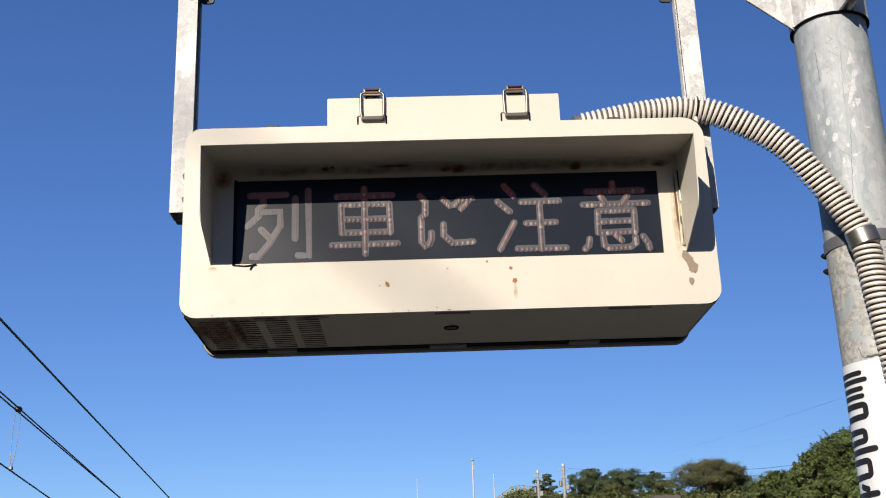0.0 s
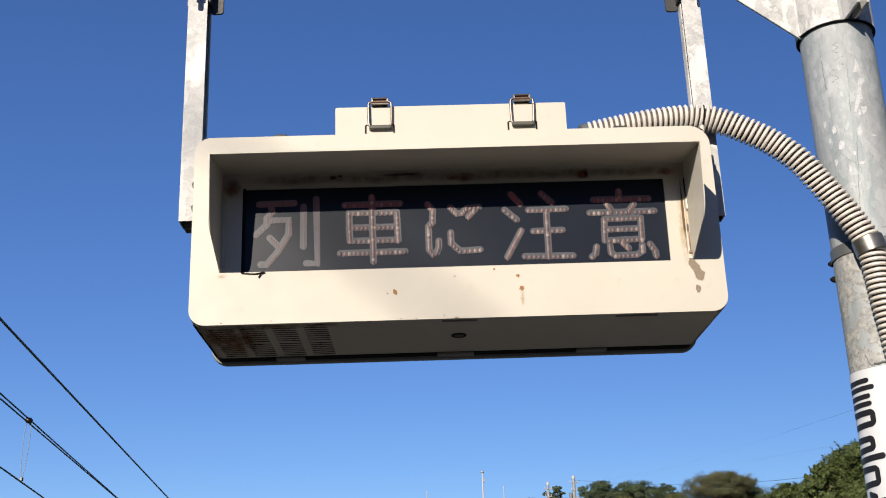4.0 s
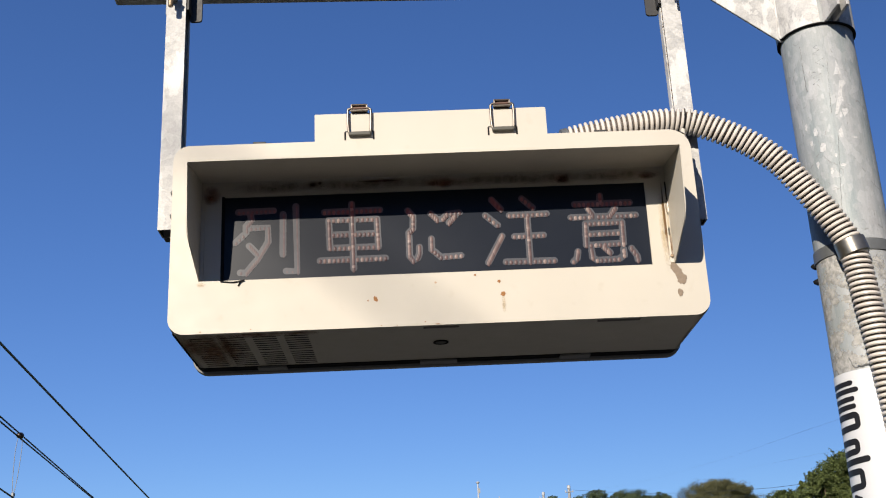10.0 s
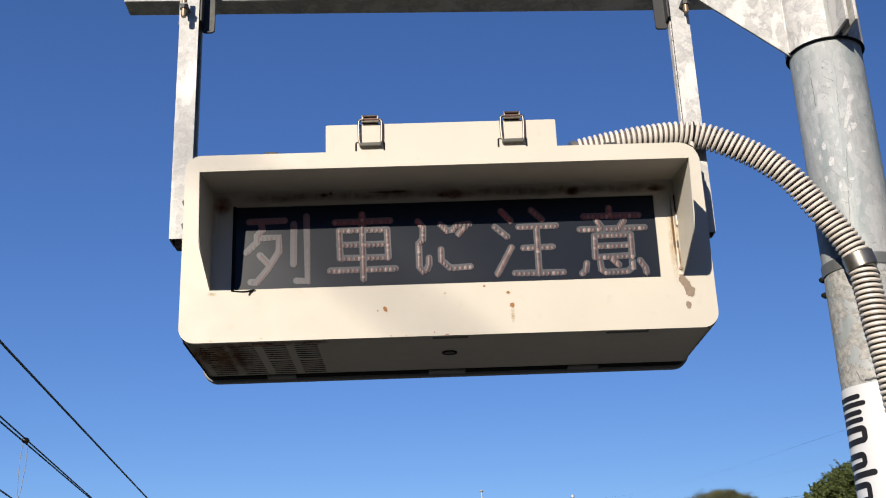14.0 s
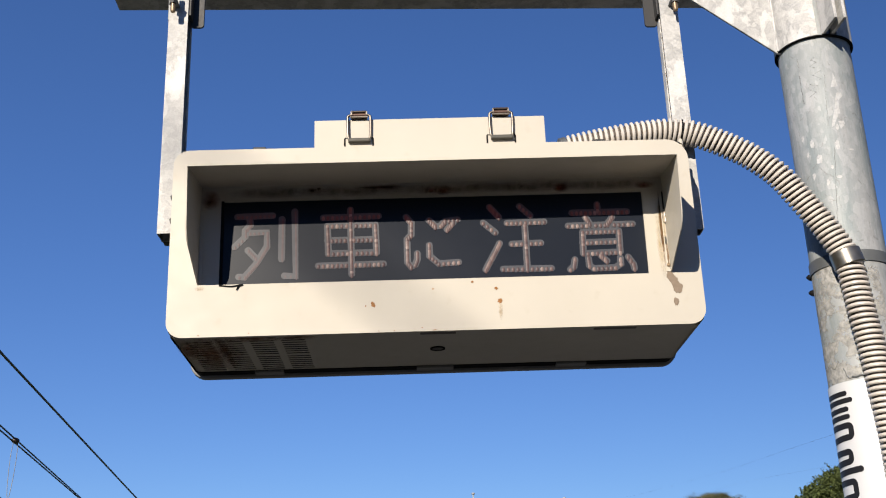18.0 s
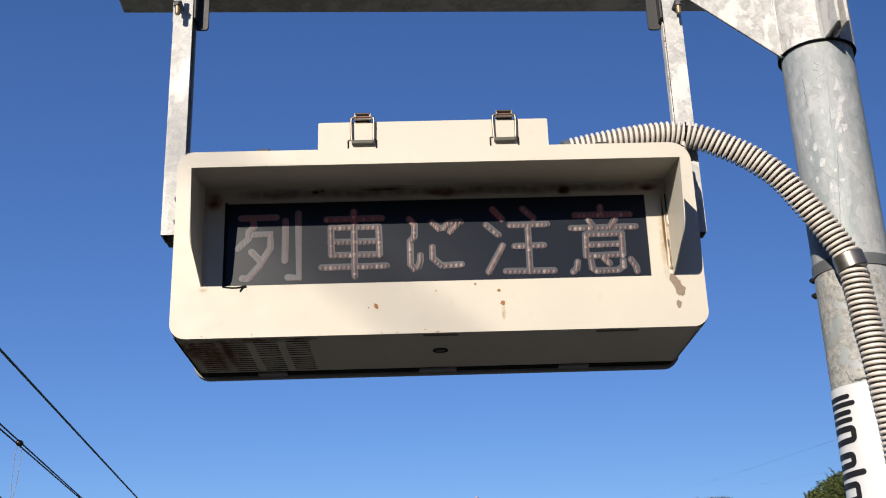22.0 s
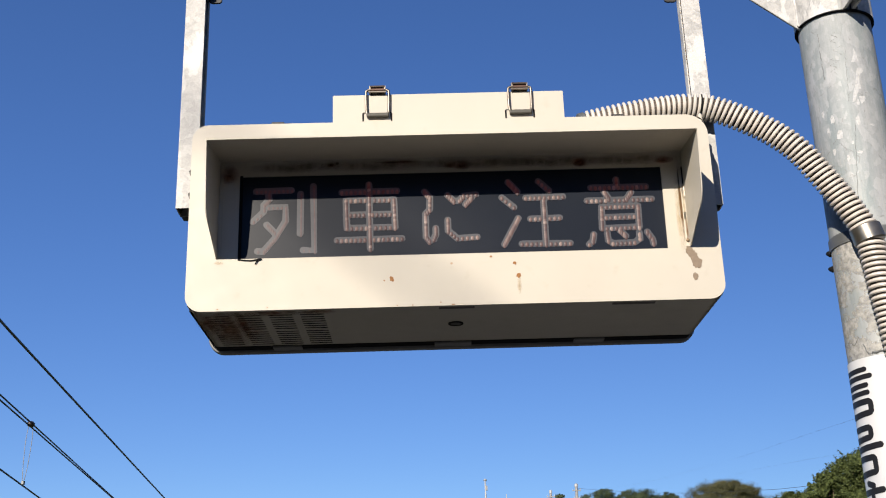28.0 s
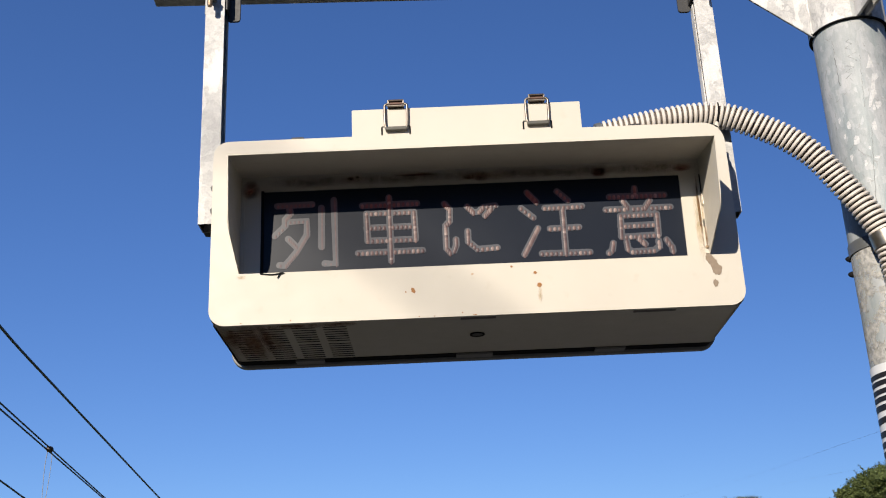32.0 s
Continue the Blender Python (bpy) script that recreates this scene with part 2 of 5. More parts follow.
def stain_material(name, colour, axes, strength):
    """A thin film of rust, grime or painted-in shade that thins out towards its edge and breaks up in patches."""
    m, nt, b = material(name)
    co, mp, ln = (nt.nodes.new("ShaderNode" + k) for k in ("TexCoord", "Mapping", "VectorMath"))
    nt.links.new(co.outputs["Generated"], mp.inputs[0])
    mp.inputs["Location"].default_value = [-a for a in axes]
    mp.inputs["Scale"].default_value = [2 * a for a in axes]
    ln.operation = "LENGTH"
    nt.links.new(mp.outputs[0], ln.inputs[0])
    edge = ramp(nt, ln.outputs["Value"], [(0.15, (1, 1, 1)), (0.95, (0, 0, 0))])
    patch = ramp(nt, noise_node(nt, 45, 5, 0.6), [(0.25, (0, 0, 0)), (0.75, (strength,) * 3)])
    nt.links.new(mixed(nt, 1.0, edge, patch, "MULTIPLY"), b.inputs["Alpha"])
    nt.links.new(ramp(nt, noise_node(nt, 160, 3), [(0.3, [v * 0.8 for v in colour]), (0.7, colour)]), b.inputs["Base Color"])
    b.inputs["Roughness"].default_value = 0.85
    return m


def film_material(name, pale, dull, scale, cover, strength, cracked=False):
    """A broken skin with jagged gaps and mottled tone, cracked like old paint where it is thick."""
    m, nt, b = material(name)
    patch = noise_node(nt, scale, 6, 0.65)
    lo = cover - 0.12
    alpha = ramp(nt, patch, [(lo, (0.0,) * 3), (lo + 0.05, (strength * 0.7,) * 3), (lo + 0.22, (strength,) * 3)])
    mottle = noise_node(nt, scale * 2.6, 5, 0.6)
    c = ramp(nt, mottle, [(0.36, dull), (0.60, pale)])
    if cracked:
        v = nt.nodes.new("ShaderNodeTexVoronoi")
        co = nt.nodes.new("ShaderNodeTexCoord")
        v.feature, v.inputs["Scale"].default_value = "DISTANCE_TO_EDGE", 55
        nt.links.new(co.outputs["Object"], v.inputs["Vector"])
        line = ramp(nt, v.outputs["Distance"], [(0.010, (0.28,) * 3), (0.04, (0, 0, 0))])
        c = mixed(nt, line, c, [k * 0.4 for k in dull])
        bump(nt, b, mottle, 0.2, 0.0004)
    nt.links.new(alpha, b.inputs["Alpha"])
    nt.links.new(c, b.inputs["Base Color"])
    b.inputs["Roughness"].default_value, b.inputs["Specular IOR Level"].default_value = 0.6, 0.3
    return m


CREAM = cream_paint()
STAIN = stain_material("rust_stain", (0.25, 0.060, 0.028), (1, 0, 1), 0.8)
STAIN_UNDER = stain_material("rust_stain_underside", (0.21, 0.078, 0.030), (1, 1, 0), 0.8)
# brown mottling with the visor's shade worked into its colour
GRIME_SHADE = stain_material("brown_mottle_and_shade", (0.20, 0.115, 0.072), (1, 0, 1), 0.45)
STAIN_RUN = stain_material("rust_wash", (0.44, 0.29, 0.10), (1, 0, 1), 0.32)
COVER = surface("grey_cover_paint", (0.135, 0.134, 0.134), 0.5, 0, 20, 0.12)
ZINC = pole_zinc()
FLAKE = film_material("bright_zinc", (0.450, 0.456, 0.466), (0.370, 0.378, 0.388), 70, 0.40, 0.85)
CRUST = film_material("pale_crust", (0.420, 0.416, 0.400), (0.235, 0.236, 0.232), 30, 0.58, 0.80, True)
RUST_LINE = stain_material("rust_line", (0.20, 0.105, 0.045), (1, 0, 1), 1.0)
OLIVE = surface("dull_olive_steel", (0.050, 0.048, 0.040), 0.6, 0.1, 60, 0.2, 500, 0.15)
RED_STEEL = surface("reddish_tarnished_steel", (0.10, 0.058, 0.045), 0.45, 0.4, 60, 0.25, 500, 0.2)
ZINC_PALE = galvanised("galvanised_bracket", (0.255, 0.258, 0.258), (0.465, 0.460, 0.452), 0.35, (40, 110), 0.25)
GLASS = surface("smoked_display_pane", (0.0090, 0.0118, 0.0185), 0.32, 0, 3, 0.10, 500, 0.02, 0.13)
LENS = surface("frosted_grey_lens", (0.046, 0.050, 0.060), 0.46, 0, 40, 0.18, 500, 0.05, 0.25)
lens = LENS.node_tree.nodes["Principled BSDF"]
lens.inputs["Emission Color"].default_value, lens.inputs["Emission Strength"].default_value = (1.0, 0.55, 0.6, 1), 0.006
LED = led_material()
CLOUDED = surface("clouded_led", (0.066, 0.056, 0.062), 0.5, 0, 90, 0.3, 500, 0.05, 0.2)
cloud_node = CLOUDED.node_tree.nodes["Principled BSDF"]
cloud_node.inputs["Emission Color"].default_value, cloud_node.inputs["Emission Strength"].default_value = (1.0, 0.13, 0.09, 1), 0.013
STEEL = surface("stainless_steel", (0.20, 0.175, 0.15), 0.42, 0.9, 60, 0.15, 500, 0.1)
BROWN_STEEL = surface("tarnished_steel", (0.046, 0.034, 0.028), 0.42, 0.5, 60, 0.25, 500, 0.2)
BAND = surface("grey_strap_steel", (0.115, 0.122, 0.126), 0.5, 0.4, 30, 0.1, 500, 0.1)
POLISHED = surface("polished_steel", (0.25, 0.23, 0.195), 0.36, 0.9, 60, 0.12, 500, 0.08)
CONDUIT = surface("beige_conduit_plastic", (0.490, 0.455, 0.415), 0.36, 0.0, 25, 0.16, 300, 0.1, 0.5)
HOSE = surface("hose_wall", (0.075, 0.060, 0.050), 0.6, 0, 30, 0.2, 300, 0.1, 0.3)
BLACK = surface("black_rubber_and_shade", (0.007, 0.007, 0.008), 0.75, 0, 50, 0.2, 400, 0.15, 0.08)
BOLT = surface("dark_steel_and_shade", (0.022, 0.022, 0.023), 0.6, 0.1, 90, 0.2)
BRASS = surface("plated_bolt", (0.21, 0.155, 0.10), 0.45, 0.6, 90, 0.2)
VINYL = surface("white_vinyl", (0.475, 0.485, 0.505), 0.38, 0, 12, 0.02, 300, 0.03, 0.4)
INK = surface("black_vinyl", (0.010, 0.010, 0.012), 0.5, 0, 20, 0.15, 300, 0.05, 0.2)
RUST = surface("rust", (0.235, 0.115, 0.048), 0.85, 0, 180, 0.45, 900, 0.6, 0.1)
PRIMER = surface("bare_primer", (0.185, 0.145, 0.110), 0.75, 0, 120, 0.2, 700, 0.3, 0.2)
WIRE = surface("weathered_wire", (0.035, 0.038, 0.040), 0.55, 0.3, 40, 0.2)
PALE_WIRE = surface("bare_wire", (0.22, 0.22, 0.21), 0.5, 0.4, 40, 0.2)
CONCRETE = surface("concrete", (0.21, 0.21, 0.21), 0.85, 0, 3, 0.2, 40, 0.4, 0.2)
WHITE_PAINT = surface("white_mast_paint", (0.30, 0.31, 0.33), 0.5, 0, 2, 0.06, 30, 0.1)
STONE = surface("ridge_stone", (0.19, 0.19, 0.18), 0.7, 0, 2, 0.3, 20, 0.4, 0.2)
TILE = surface("dark_roof_tile", (0.042, 0.034, 0.030), 0.6, 0, 4, 0.25, 20, 0.4)
PLASTER = surface("plaster", (0.30, 0.285, 0.26), 0.8, 0, 2, 0.15, 30, 0.3)
BARK = surface("bark", (0.11, 0.085, 0.06), 0.9, 0, 6, 0.35, 30, 0.8, 0.1)
ASPHALT = surface("asphalt", (0.070, 0.067, 0.061), 0.85, 0, 3, 0.25, 160, 0.6, 0.2)
SOIL = surface("grassy_soil", (0.075, 0.085, 0.032), 0.95, 0, 0.35, 0.45, 4, 0.6, 0.1)
LEAF_DARK = leaf_material("pine_needles", (0.032, 0.050, 0.028), (0.088, 0.116, 0.056))
LEAF_MID = leaf_material("broad_leaves", (0.050, 0.070, 0.025), (0.112, 0.138, 0.043))
LEAF_PINE = leaf_material("brownish_needles", (0.040, 0.045, 0.024), (0.118, 0.116, 0.052))
LEAF_SCRUB = leaf_material("scrub_leaves", (0.040, 0.050, 0.017), (0.112, 0.124, 0.046))

# ---- mesh helpers ----
ORIGIN = {}


def thing(name, at, label, category, group="", kind=""):
    ob = new(name)
    ob.empty_display_size = 0.1
    ob.location = at
    ORIGIN[ob] = Vector(at)
    return tagged(ob, label, category, group, kind)


def part(name, bm, mat, parent=None, label="", smooth=False):
    """Links a bmesh, given in world metres, as one mesh object under its thing or part."""
    bmesh.ops.recalc_face_normals(bm, faces=bm.faces)
    lo = Vector(min(v.co[i] for v in bm.verts) for i in range(3))
    hi = Vector(max(v.co[i] for v in bm.verts) for i in range(3))
    c = (lo + hi) / 2
    bmesh.ops.translate(bm, verts=bm.verts, vec=-c)
    me = bpy.data.meshes.new(name)
    for f in bm.faces:
        f.smooth = smooth
    if smooth:
        for e in bm.edges:
            e.smooth = len(e.link_faces) != 2 or e.calc_face_angle(0) < 0.7
    bm.to_mesh(me)
    bm.free()
    me.materials.append(mat)
    ob = new(name, me)
    ob.location = c
    ORIGIN[ob] = c
    if parent:
        ob.parent = parent
        ob.location = c - ORIGIN[parent]
    return tagged(ob, label)


def box(x0, x1, y0, y1, z0, z1, bev=0.0, seg=2, bm=None):
    b = bmesh.new()
    m = Matrix.Translation(((x0 + x1) / 2, (y0 + y1) / 2, (z0 + z1) / 2)) @ Matrix.Diagonal((abs(x1 - x0), abs(y1 - y0), abs(z1 - z0), 1))
    bmesh.ops.create_cube(b, size=1, matrix=m)
    if bev:
        bmesh.ops.bevel(b, geom=b.edges[:], offset=bev, segments=seg, profile=0.5, affect="EDGES")
    return joined(bm, b) if bm else b


def joined(bm, other):
    me = bpy.data.meshes.new("tmp")
    other.to_mesh(me)
    other.free()
    bm.from_mesh(me)
    bpy.data.meshes.remove(me)
    return bm


def turned(bm, degrees, axis, about):
    bmesh.ops.rotate(bm, verts=bm.verts, cent=about, matrix=Matrix.Rotation(radians(degrees), 3, axis))
    return bm


def prism(points, y0, y1, bev=0.0, seg=2):
    """A flat outline in x, z drawn out from y0 to y1."""
    bm = bmesh.new()
    f = bm.faces.new([bm.verts.new((x, y0, z)) for x, z in points])
    r = bmesh.ops.extrude_face_region(bm, geom=[f])
    bmesh.ops.translate(bm, verts=[v for v in r["geom"] if isinstance(v, bmesh.types.BMVert)], vec=(0, y1 - y0, 0))
    if bev:
        bmesh.ops.bevel(bm, geom=bm.edges[:], offset=bev, segments=seg, profile=0.5, affect="EDGES")
    return bm


def rounded(x0, x1, z0, z1, r, n=8):
    """A rectangle with round corners; r is one radius or four, from the upper one at x1 on."""
    out = []
    a, b, c, d = r if isinstance(r, tuple) else (r, r, r, r)
    for r, cx, cz, a0 in ((a, x1 - a, z1 - a, 0), (b, x0 + b, z1 - b, 90), (c, x0 + c, z0 + c, 180), (d, x1 - d, z0 + d, 270)):
        for i in range(n + 1):
            a = radians(a0 + 90 * i / n)
            out.append((cx + r * math.cos(a), cz + r * math.sin(a)))
    return out


def sweep(path, radius, seg=12, caps=True):
    """A round tube along a path; radius is a number or one value a point."""
    path = [Vector(p) for p in path]
    rad = radius if isinstance(radius, (list, tuple)) else [radius] * len(path)
    bm = bmesh.new()
    rings, side = [], None
    for i, p in enumerate(path):
        t = (path[min(i + 1, len(path) - 1)] - path[max(i - 1, 0)]).normalized()
        if side is None:
            side = t.orthogonal().normalized()
        side = (side - t * side.dot(t)).normalized()
        up = t.cross(side)
        rings.append([bm.verts.new(p + rad[i] * (math.cos(a) * side + math.sin(a) * up)) for a in (2 * math.pi * k / seg for k in range(seg))])
    for a, b in zip(rings, rings[1:]):
        for k in range(seg):
            bm.faces.new((a[k], a[(k + 1) % seg], b[(k + 1) % seg], b[k]))
    if caps:
        bm.faces.new(rings[0][::-1])
        bm.faces.new(rings[-1])
    return bm


def spline(points, step):
    """A smooth path through the points, in even steps."""
    p = [Vector(q) for q in points]
    p = [2 * p[0] - p[1], *p, 2 * p[-1] - p[-2]]
    fine = []
    for a, b, c, d in zip(p, p[1:], p[2:], p[3:]):
        for k in range(24):
            t = k / 24
            fine.append(0.5 * (2 * b + (c - a) * t + (2 * a - 5 * b + 4 * c - d) * t * t + (3 * b - a - 3 * c + d) * t ** 3))
    fine.append(p[-2])
    out, left = [fine[0]], step
    for a, b in zip(fine, fine[1:]):
        d = (b - a).length
        while d >= left:
            a = a.lerp(b, left / d)
            out.append(a)
            d, left = (b - a).length, step
        left -= d
    return out


def ring_of(cx, cy, r0, r1, z0, z1, a0=0.0, a1=360.0, n=64):
    """A band of a pipe's wall round an upright axis."""
    bm = bmesh.new()
    whole = a1 - a0 >= 359.9
    count = n if whole else n + 1
    rows = []
    for i in range(count):
        a = radians(a0 + (a1 - a0) * i / n)
        c, s = math.cos(a), math.sin(a)
        rows.append([bm.verts.new((cx + r * c, cy + r * s, z)) for r, z in ((r0, z0), (r1, z0), (r1, z1), (r0, z1))])
    for i in range(n):
        p, q = rows[i], rows[(i + 1) % count]
        for k in range(4):
            bm.faces.new((p[k], p[(k + 1) % 4], q[(k + 1) % 4], q[k]))
    if not whole:
        bm.faces.new(rows[0])
        bm.faces.new(rows[-1][::-1])
    return bm


def blob(cx, cz, w, h, y, rng, n=18, thick=0.0006, rough=(0.62, 1.12)):
    """A small stain with a ragged outline on a face that looks towards -y."""
    pts = []
    for i in range(n):
        a = 2 * math.pi * i / n
        k = 0.5 * rng.uniform(*rough)
        pts.append((cx + w * k * math.cos(a), cz + h * k * math.sin(a)))
    return prism(pts, y, y - thick)

# ---- ground and hill ----
def smooth(a, b, v):
    t = min(1.0, max(0.0, (v - a) / (b - a)))
    return t * t * (3 - 2 * t)


def along(pairs, v):
    for (a, p), (b, q) in zip(pairs, pairs[1:]):
        if v <= b:
            return p + (q - p) * smooth(a, b, v) if v > a else p
    return pairs[-1][1]


SLOPES = [(-0.04, 0.0), (0.02, 0.05), (0.055, 0.110), (0.09, 0.123), (0.135, 0.118), (0.20, 0.115), (0.27, 0.117), (0.32, 0.116), (0.40, 0.135), (1.2, 0.11), (2.4, 0.0)]


def height(x, y):
    if y < 25:
        return 0.0
    s = along(SLOPES, x / y)
    h = s * y * (0.80 + 0.20 * smooth(50, 150, y)) * smooth(25, 58, y) * (1 - smooth(165, 420, y))
    return h + (0.35 * noise.noise((x * 0.12, y * 0.12, 3)) + 0.12 * noise.noise((x * 0.6, y * 0.6, 8))) * smooth(0.0, 4.0, h)


bm = bmesh.new()
radii = [0, 3, 6, 10, 15, 20, 25, 30, 36, 42, 48, 54, 60, 67, 75, 83, 92, 101, 110, 120, 130, 140, 150, 160, 172, 190, 215, 250, 300, 360, 430, 600, 1000, 2000, 4500]
angles = sorted({round(a, 2) for a in (*[i * 6.0 for i in range(60)], *[90 - k * 0.6 for k in range(-6, 50)])})
rows = []
for r in radii:
    rows.append([bm.verts.new((r * math.cos(radians(a)), r * math.sin(radians(a)), height(r * math.cos(radians(a)), r * math.sin(radians(a))))) for a in angles] if r else [bm.verts.new((0, 0, 0))])
for k in range(len(angles)):
    q = (k + 1) % len(angles)
    bm.faces.new((rows[0][0], rows[1][k], rows[1][q]))
    for a, b in zip(rows[1:], rows[2:]):
        bm.faces.new((a[k], b[k], b[q], a[q]))
ground = tagged(part("ground", bm, SOIL, smooth=True), "grassy soil rising into a scrub-covered hill", "ground", kind="structure")
tagged(part("platform", box(-2.9, 6.0, -40, 24.0, 0.004, 0.05, 0.01), ASPHALT), "dark asphalt paving of the station platform", "platform", kind="structure")
FLOOR = 0.05
# unseen plain walls, added behind and beside the platform to hold back skylight
tagged(part("sky_block_south", box(-34, 9.3, -12.3, -12.0, 0.0, 4.2, 0.02), PLASTER), "unseen plastered wall added behind the platform to block skylight", "wall", kind="structure")
tagged(part("sky_block_east", box(9.0, 9.3, -11.99, 0.5, 0.0, 5.2, 0.02), PLASTER), "unseen plastered wall added beside the platform to block skylight", "wall", kind="structure")

# ---- pole with its arm ----
PX, PY, PR = 1.0805, 2.75, 0.0838
pole = thing("support_pole", (PX, PY, FLOOR), "thick galvanised steel pole with a clamped arm, standing on the platform", "pole")
part("shaft", sweep([(PX, PY, FLOOR), (PX, PY, 1.2), (PX, PY, 2.4), (PX, PY, 3.75)], PR, 64), ZINC, pole, smooth=True)
part("base_plate", box(PX - 0.19, PX + 0.19, PY - 0.19, PY + 0.19, FLOOR, FLOOR + 0.018, 0.004), ZINC, pole)
for sx in (-1, 1):
    for sy in (-1, 1):
        x, y = PX + sx * 0.15, PY + sy * 0.15
        part("anchor_bolt", joined(sweep([(x, y, FLOOR + 0.018), (x, y, FLOOR + 0.07)], 0.009, 10), sweep([(x, y, FLOOR + 0.018), (x, y, FLOOR + 0.034)], 0.017, 6)), BOLT, pole)
part("pole_cap", sweep([(PX, PY, 3.75), (PX, PY, 3.765), (PX, PY, 3.785)], [PR + 0.006, PR + 0.006, PR * 0.5], 48), ZINC, pole, smooth=True)
SLEEVE_Z = 2.947
sleeve = part("clamp_sleeve", ring_of(PX, PY, PR + 0.001, PR + 0.0075, SLEEVE_Z, 3.32, -72, 258, 72), ZINC_PALE, pole, "pale galvanised clamp sleeve", True)
# thin black ring painted as the shadow gap below the sleeve
part("sleeve_gap_shade", ring_of(PX, PY, PR + 0.0005, PR + 0.0078, SLEEVE_Z - 0.0030, SLEEVE_Z - 0.0005, 0, 360, 72), BLACK, pole, "black ring for the shadow gap under the sleeve")
EAR = math.atan2(2.592 - PY, 1.090 - PX)
for k, off in enumerate((-0.011, 0.011)):
    b = box(PX + 0.086, PX + 0.165, PY + off - 0.0035, PY + off + 0.0035, SLEEVE_Z, 3.32, 0.0012)
    ear = part("clamp_ear", turned(b, math.degrees(EAR), "Z", (PX, PY, 3)), ZINC_PALE, pole)
    for z in (3.06, 3.22):
        c, s = math.cos(EAR), math.sin(EAR)
        p = Vector((PX + 0.132 * c, PY + 0.132 * s, z))
        n = Vector((-s, c, 0)) * (1 if off > 0 else -1)
        part("clamp_bolt", sweep([p + n * 0.013, p + n * 0.026], 0.014, 6), BOLT, ear)
# the arm: a square tube with a triangular gusset
BZ = 3.116
YAW = 1.72


b = box(-0.609, 0.995, 2.6996, 2.7646, BZ, BZ + 0.10, 0.004)
part("arm", turned(b, YAW, "Z", (-0.609, 2.7646, BZ)), ZINC_PALE, pole)
b = prism([(0.782, BZ - 0.006), (0.983, 2.948), (0.992, 2.942), (1.006, 2.942), (1.006, BZ + 0.16), (0.786, BZ + 0.16)], 2.738, 2.745, 0.0012, 1)
part("gusset", b, ZINC_PALE, pole)
part("weld", sweep(spline([(0.991 + 0.0012 * math.sin(5 * i), 2.737, 2.948 + i * 0.012) for i in range(24)], 0.004), 0.0035, 8), ZINC_PALE, pole, smooth=True)

def scratch(pts, r, parent):
    rr = PR + 0.0002
    path = [(PX + rr * math.cos(radians(a)), PY + rr * math.sin(radians(a)), z) for a, z in pts]
    return part("scratch", sweep(path, r, 5), BAND, parent, "dark scratch in the zinc")


scratch([(-139 - 0.6 * math.sin(i * 1.7), 2.902 - i * 0.0042) for i in range(9)], 0.0005, pole)
scratch([(-139.8 - 0.6 * math.sin(i * 2.1), 2.858 - i * 0.0044) for i in range(7)], 0.0008, pole)
scratch([(-139.6 - 0.5 * math.sin(i * 1.3), 2.824 - i * 0.0046) for i in range(10)], 0.0009, pole)
scratch([(-106, 2.856), (-119, 2.849), (-107, 2.835), (-125, 2.826), (-113, 2.819), (-127, 2.812), (-117, 2.804), (-128, 2.795)], 0.0005, pole)
scratch([(-112, 2.893), (-118, 2.888), (-110, 2.880), (-121, 2.872), (-113, 2.866)], 0.0004, pole)
scratch([(-101.5 - i * 0.35 + 0.8 * math.sin(i * 1.9), 2.846 - i * 0.007) for i in range(20)], 0.0003, pole)
scratch([(-104.3 - i * 0.93 + 0.7 * math.sin(i * 2.3), 2.659 - i * 0.0124) for i in range(15)], 0.0005, pole)
scratch([(-168, 2.163), (-164, 2.156), (-160, 2.154), (-156, 2.160), (-151, 2.169)], 0.0008, pole)
scratch([(-145, 2.152), (-142.5, 2.144), (-141, 2.134), (-137, 2.127), (-131, 2.128), (-126, 2.1265)], 0.0011, pole)
scratch([(-133, 2.130), (-127, 2.1275), (-121, 2.130), (-116, 2.1285), (-108, 2.134)], 0.0024, pole)

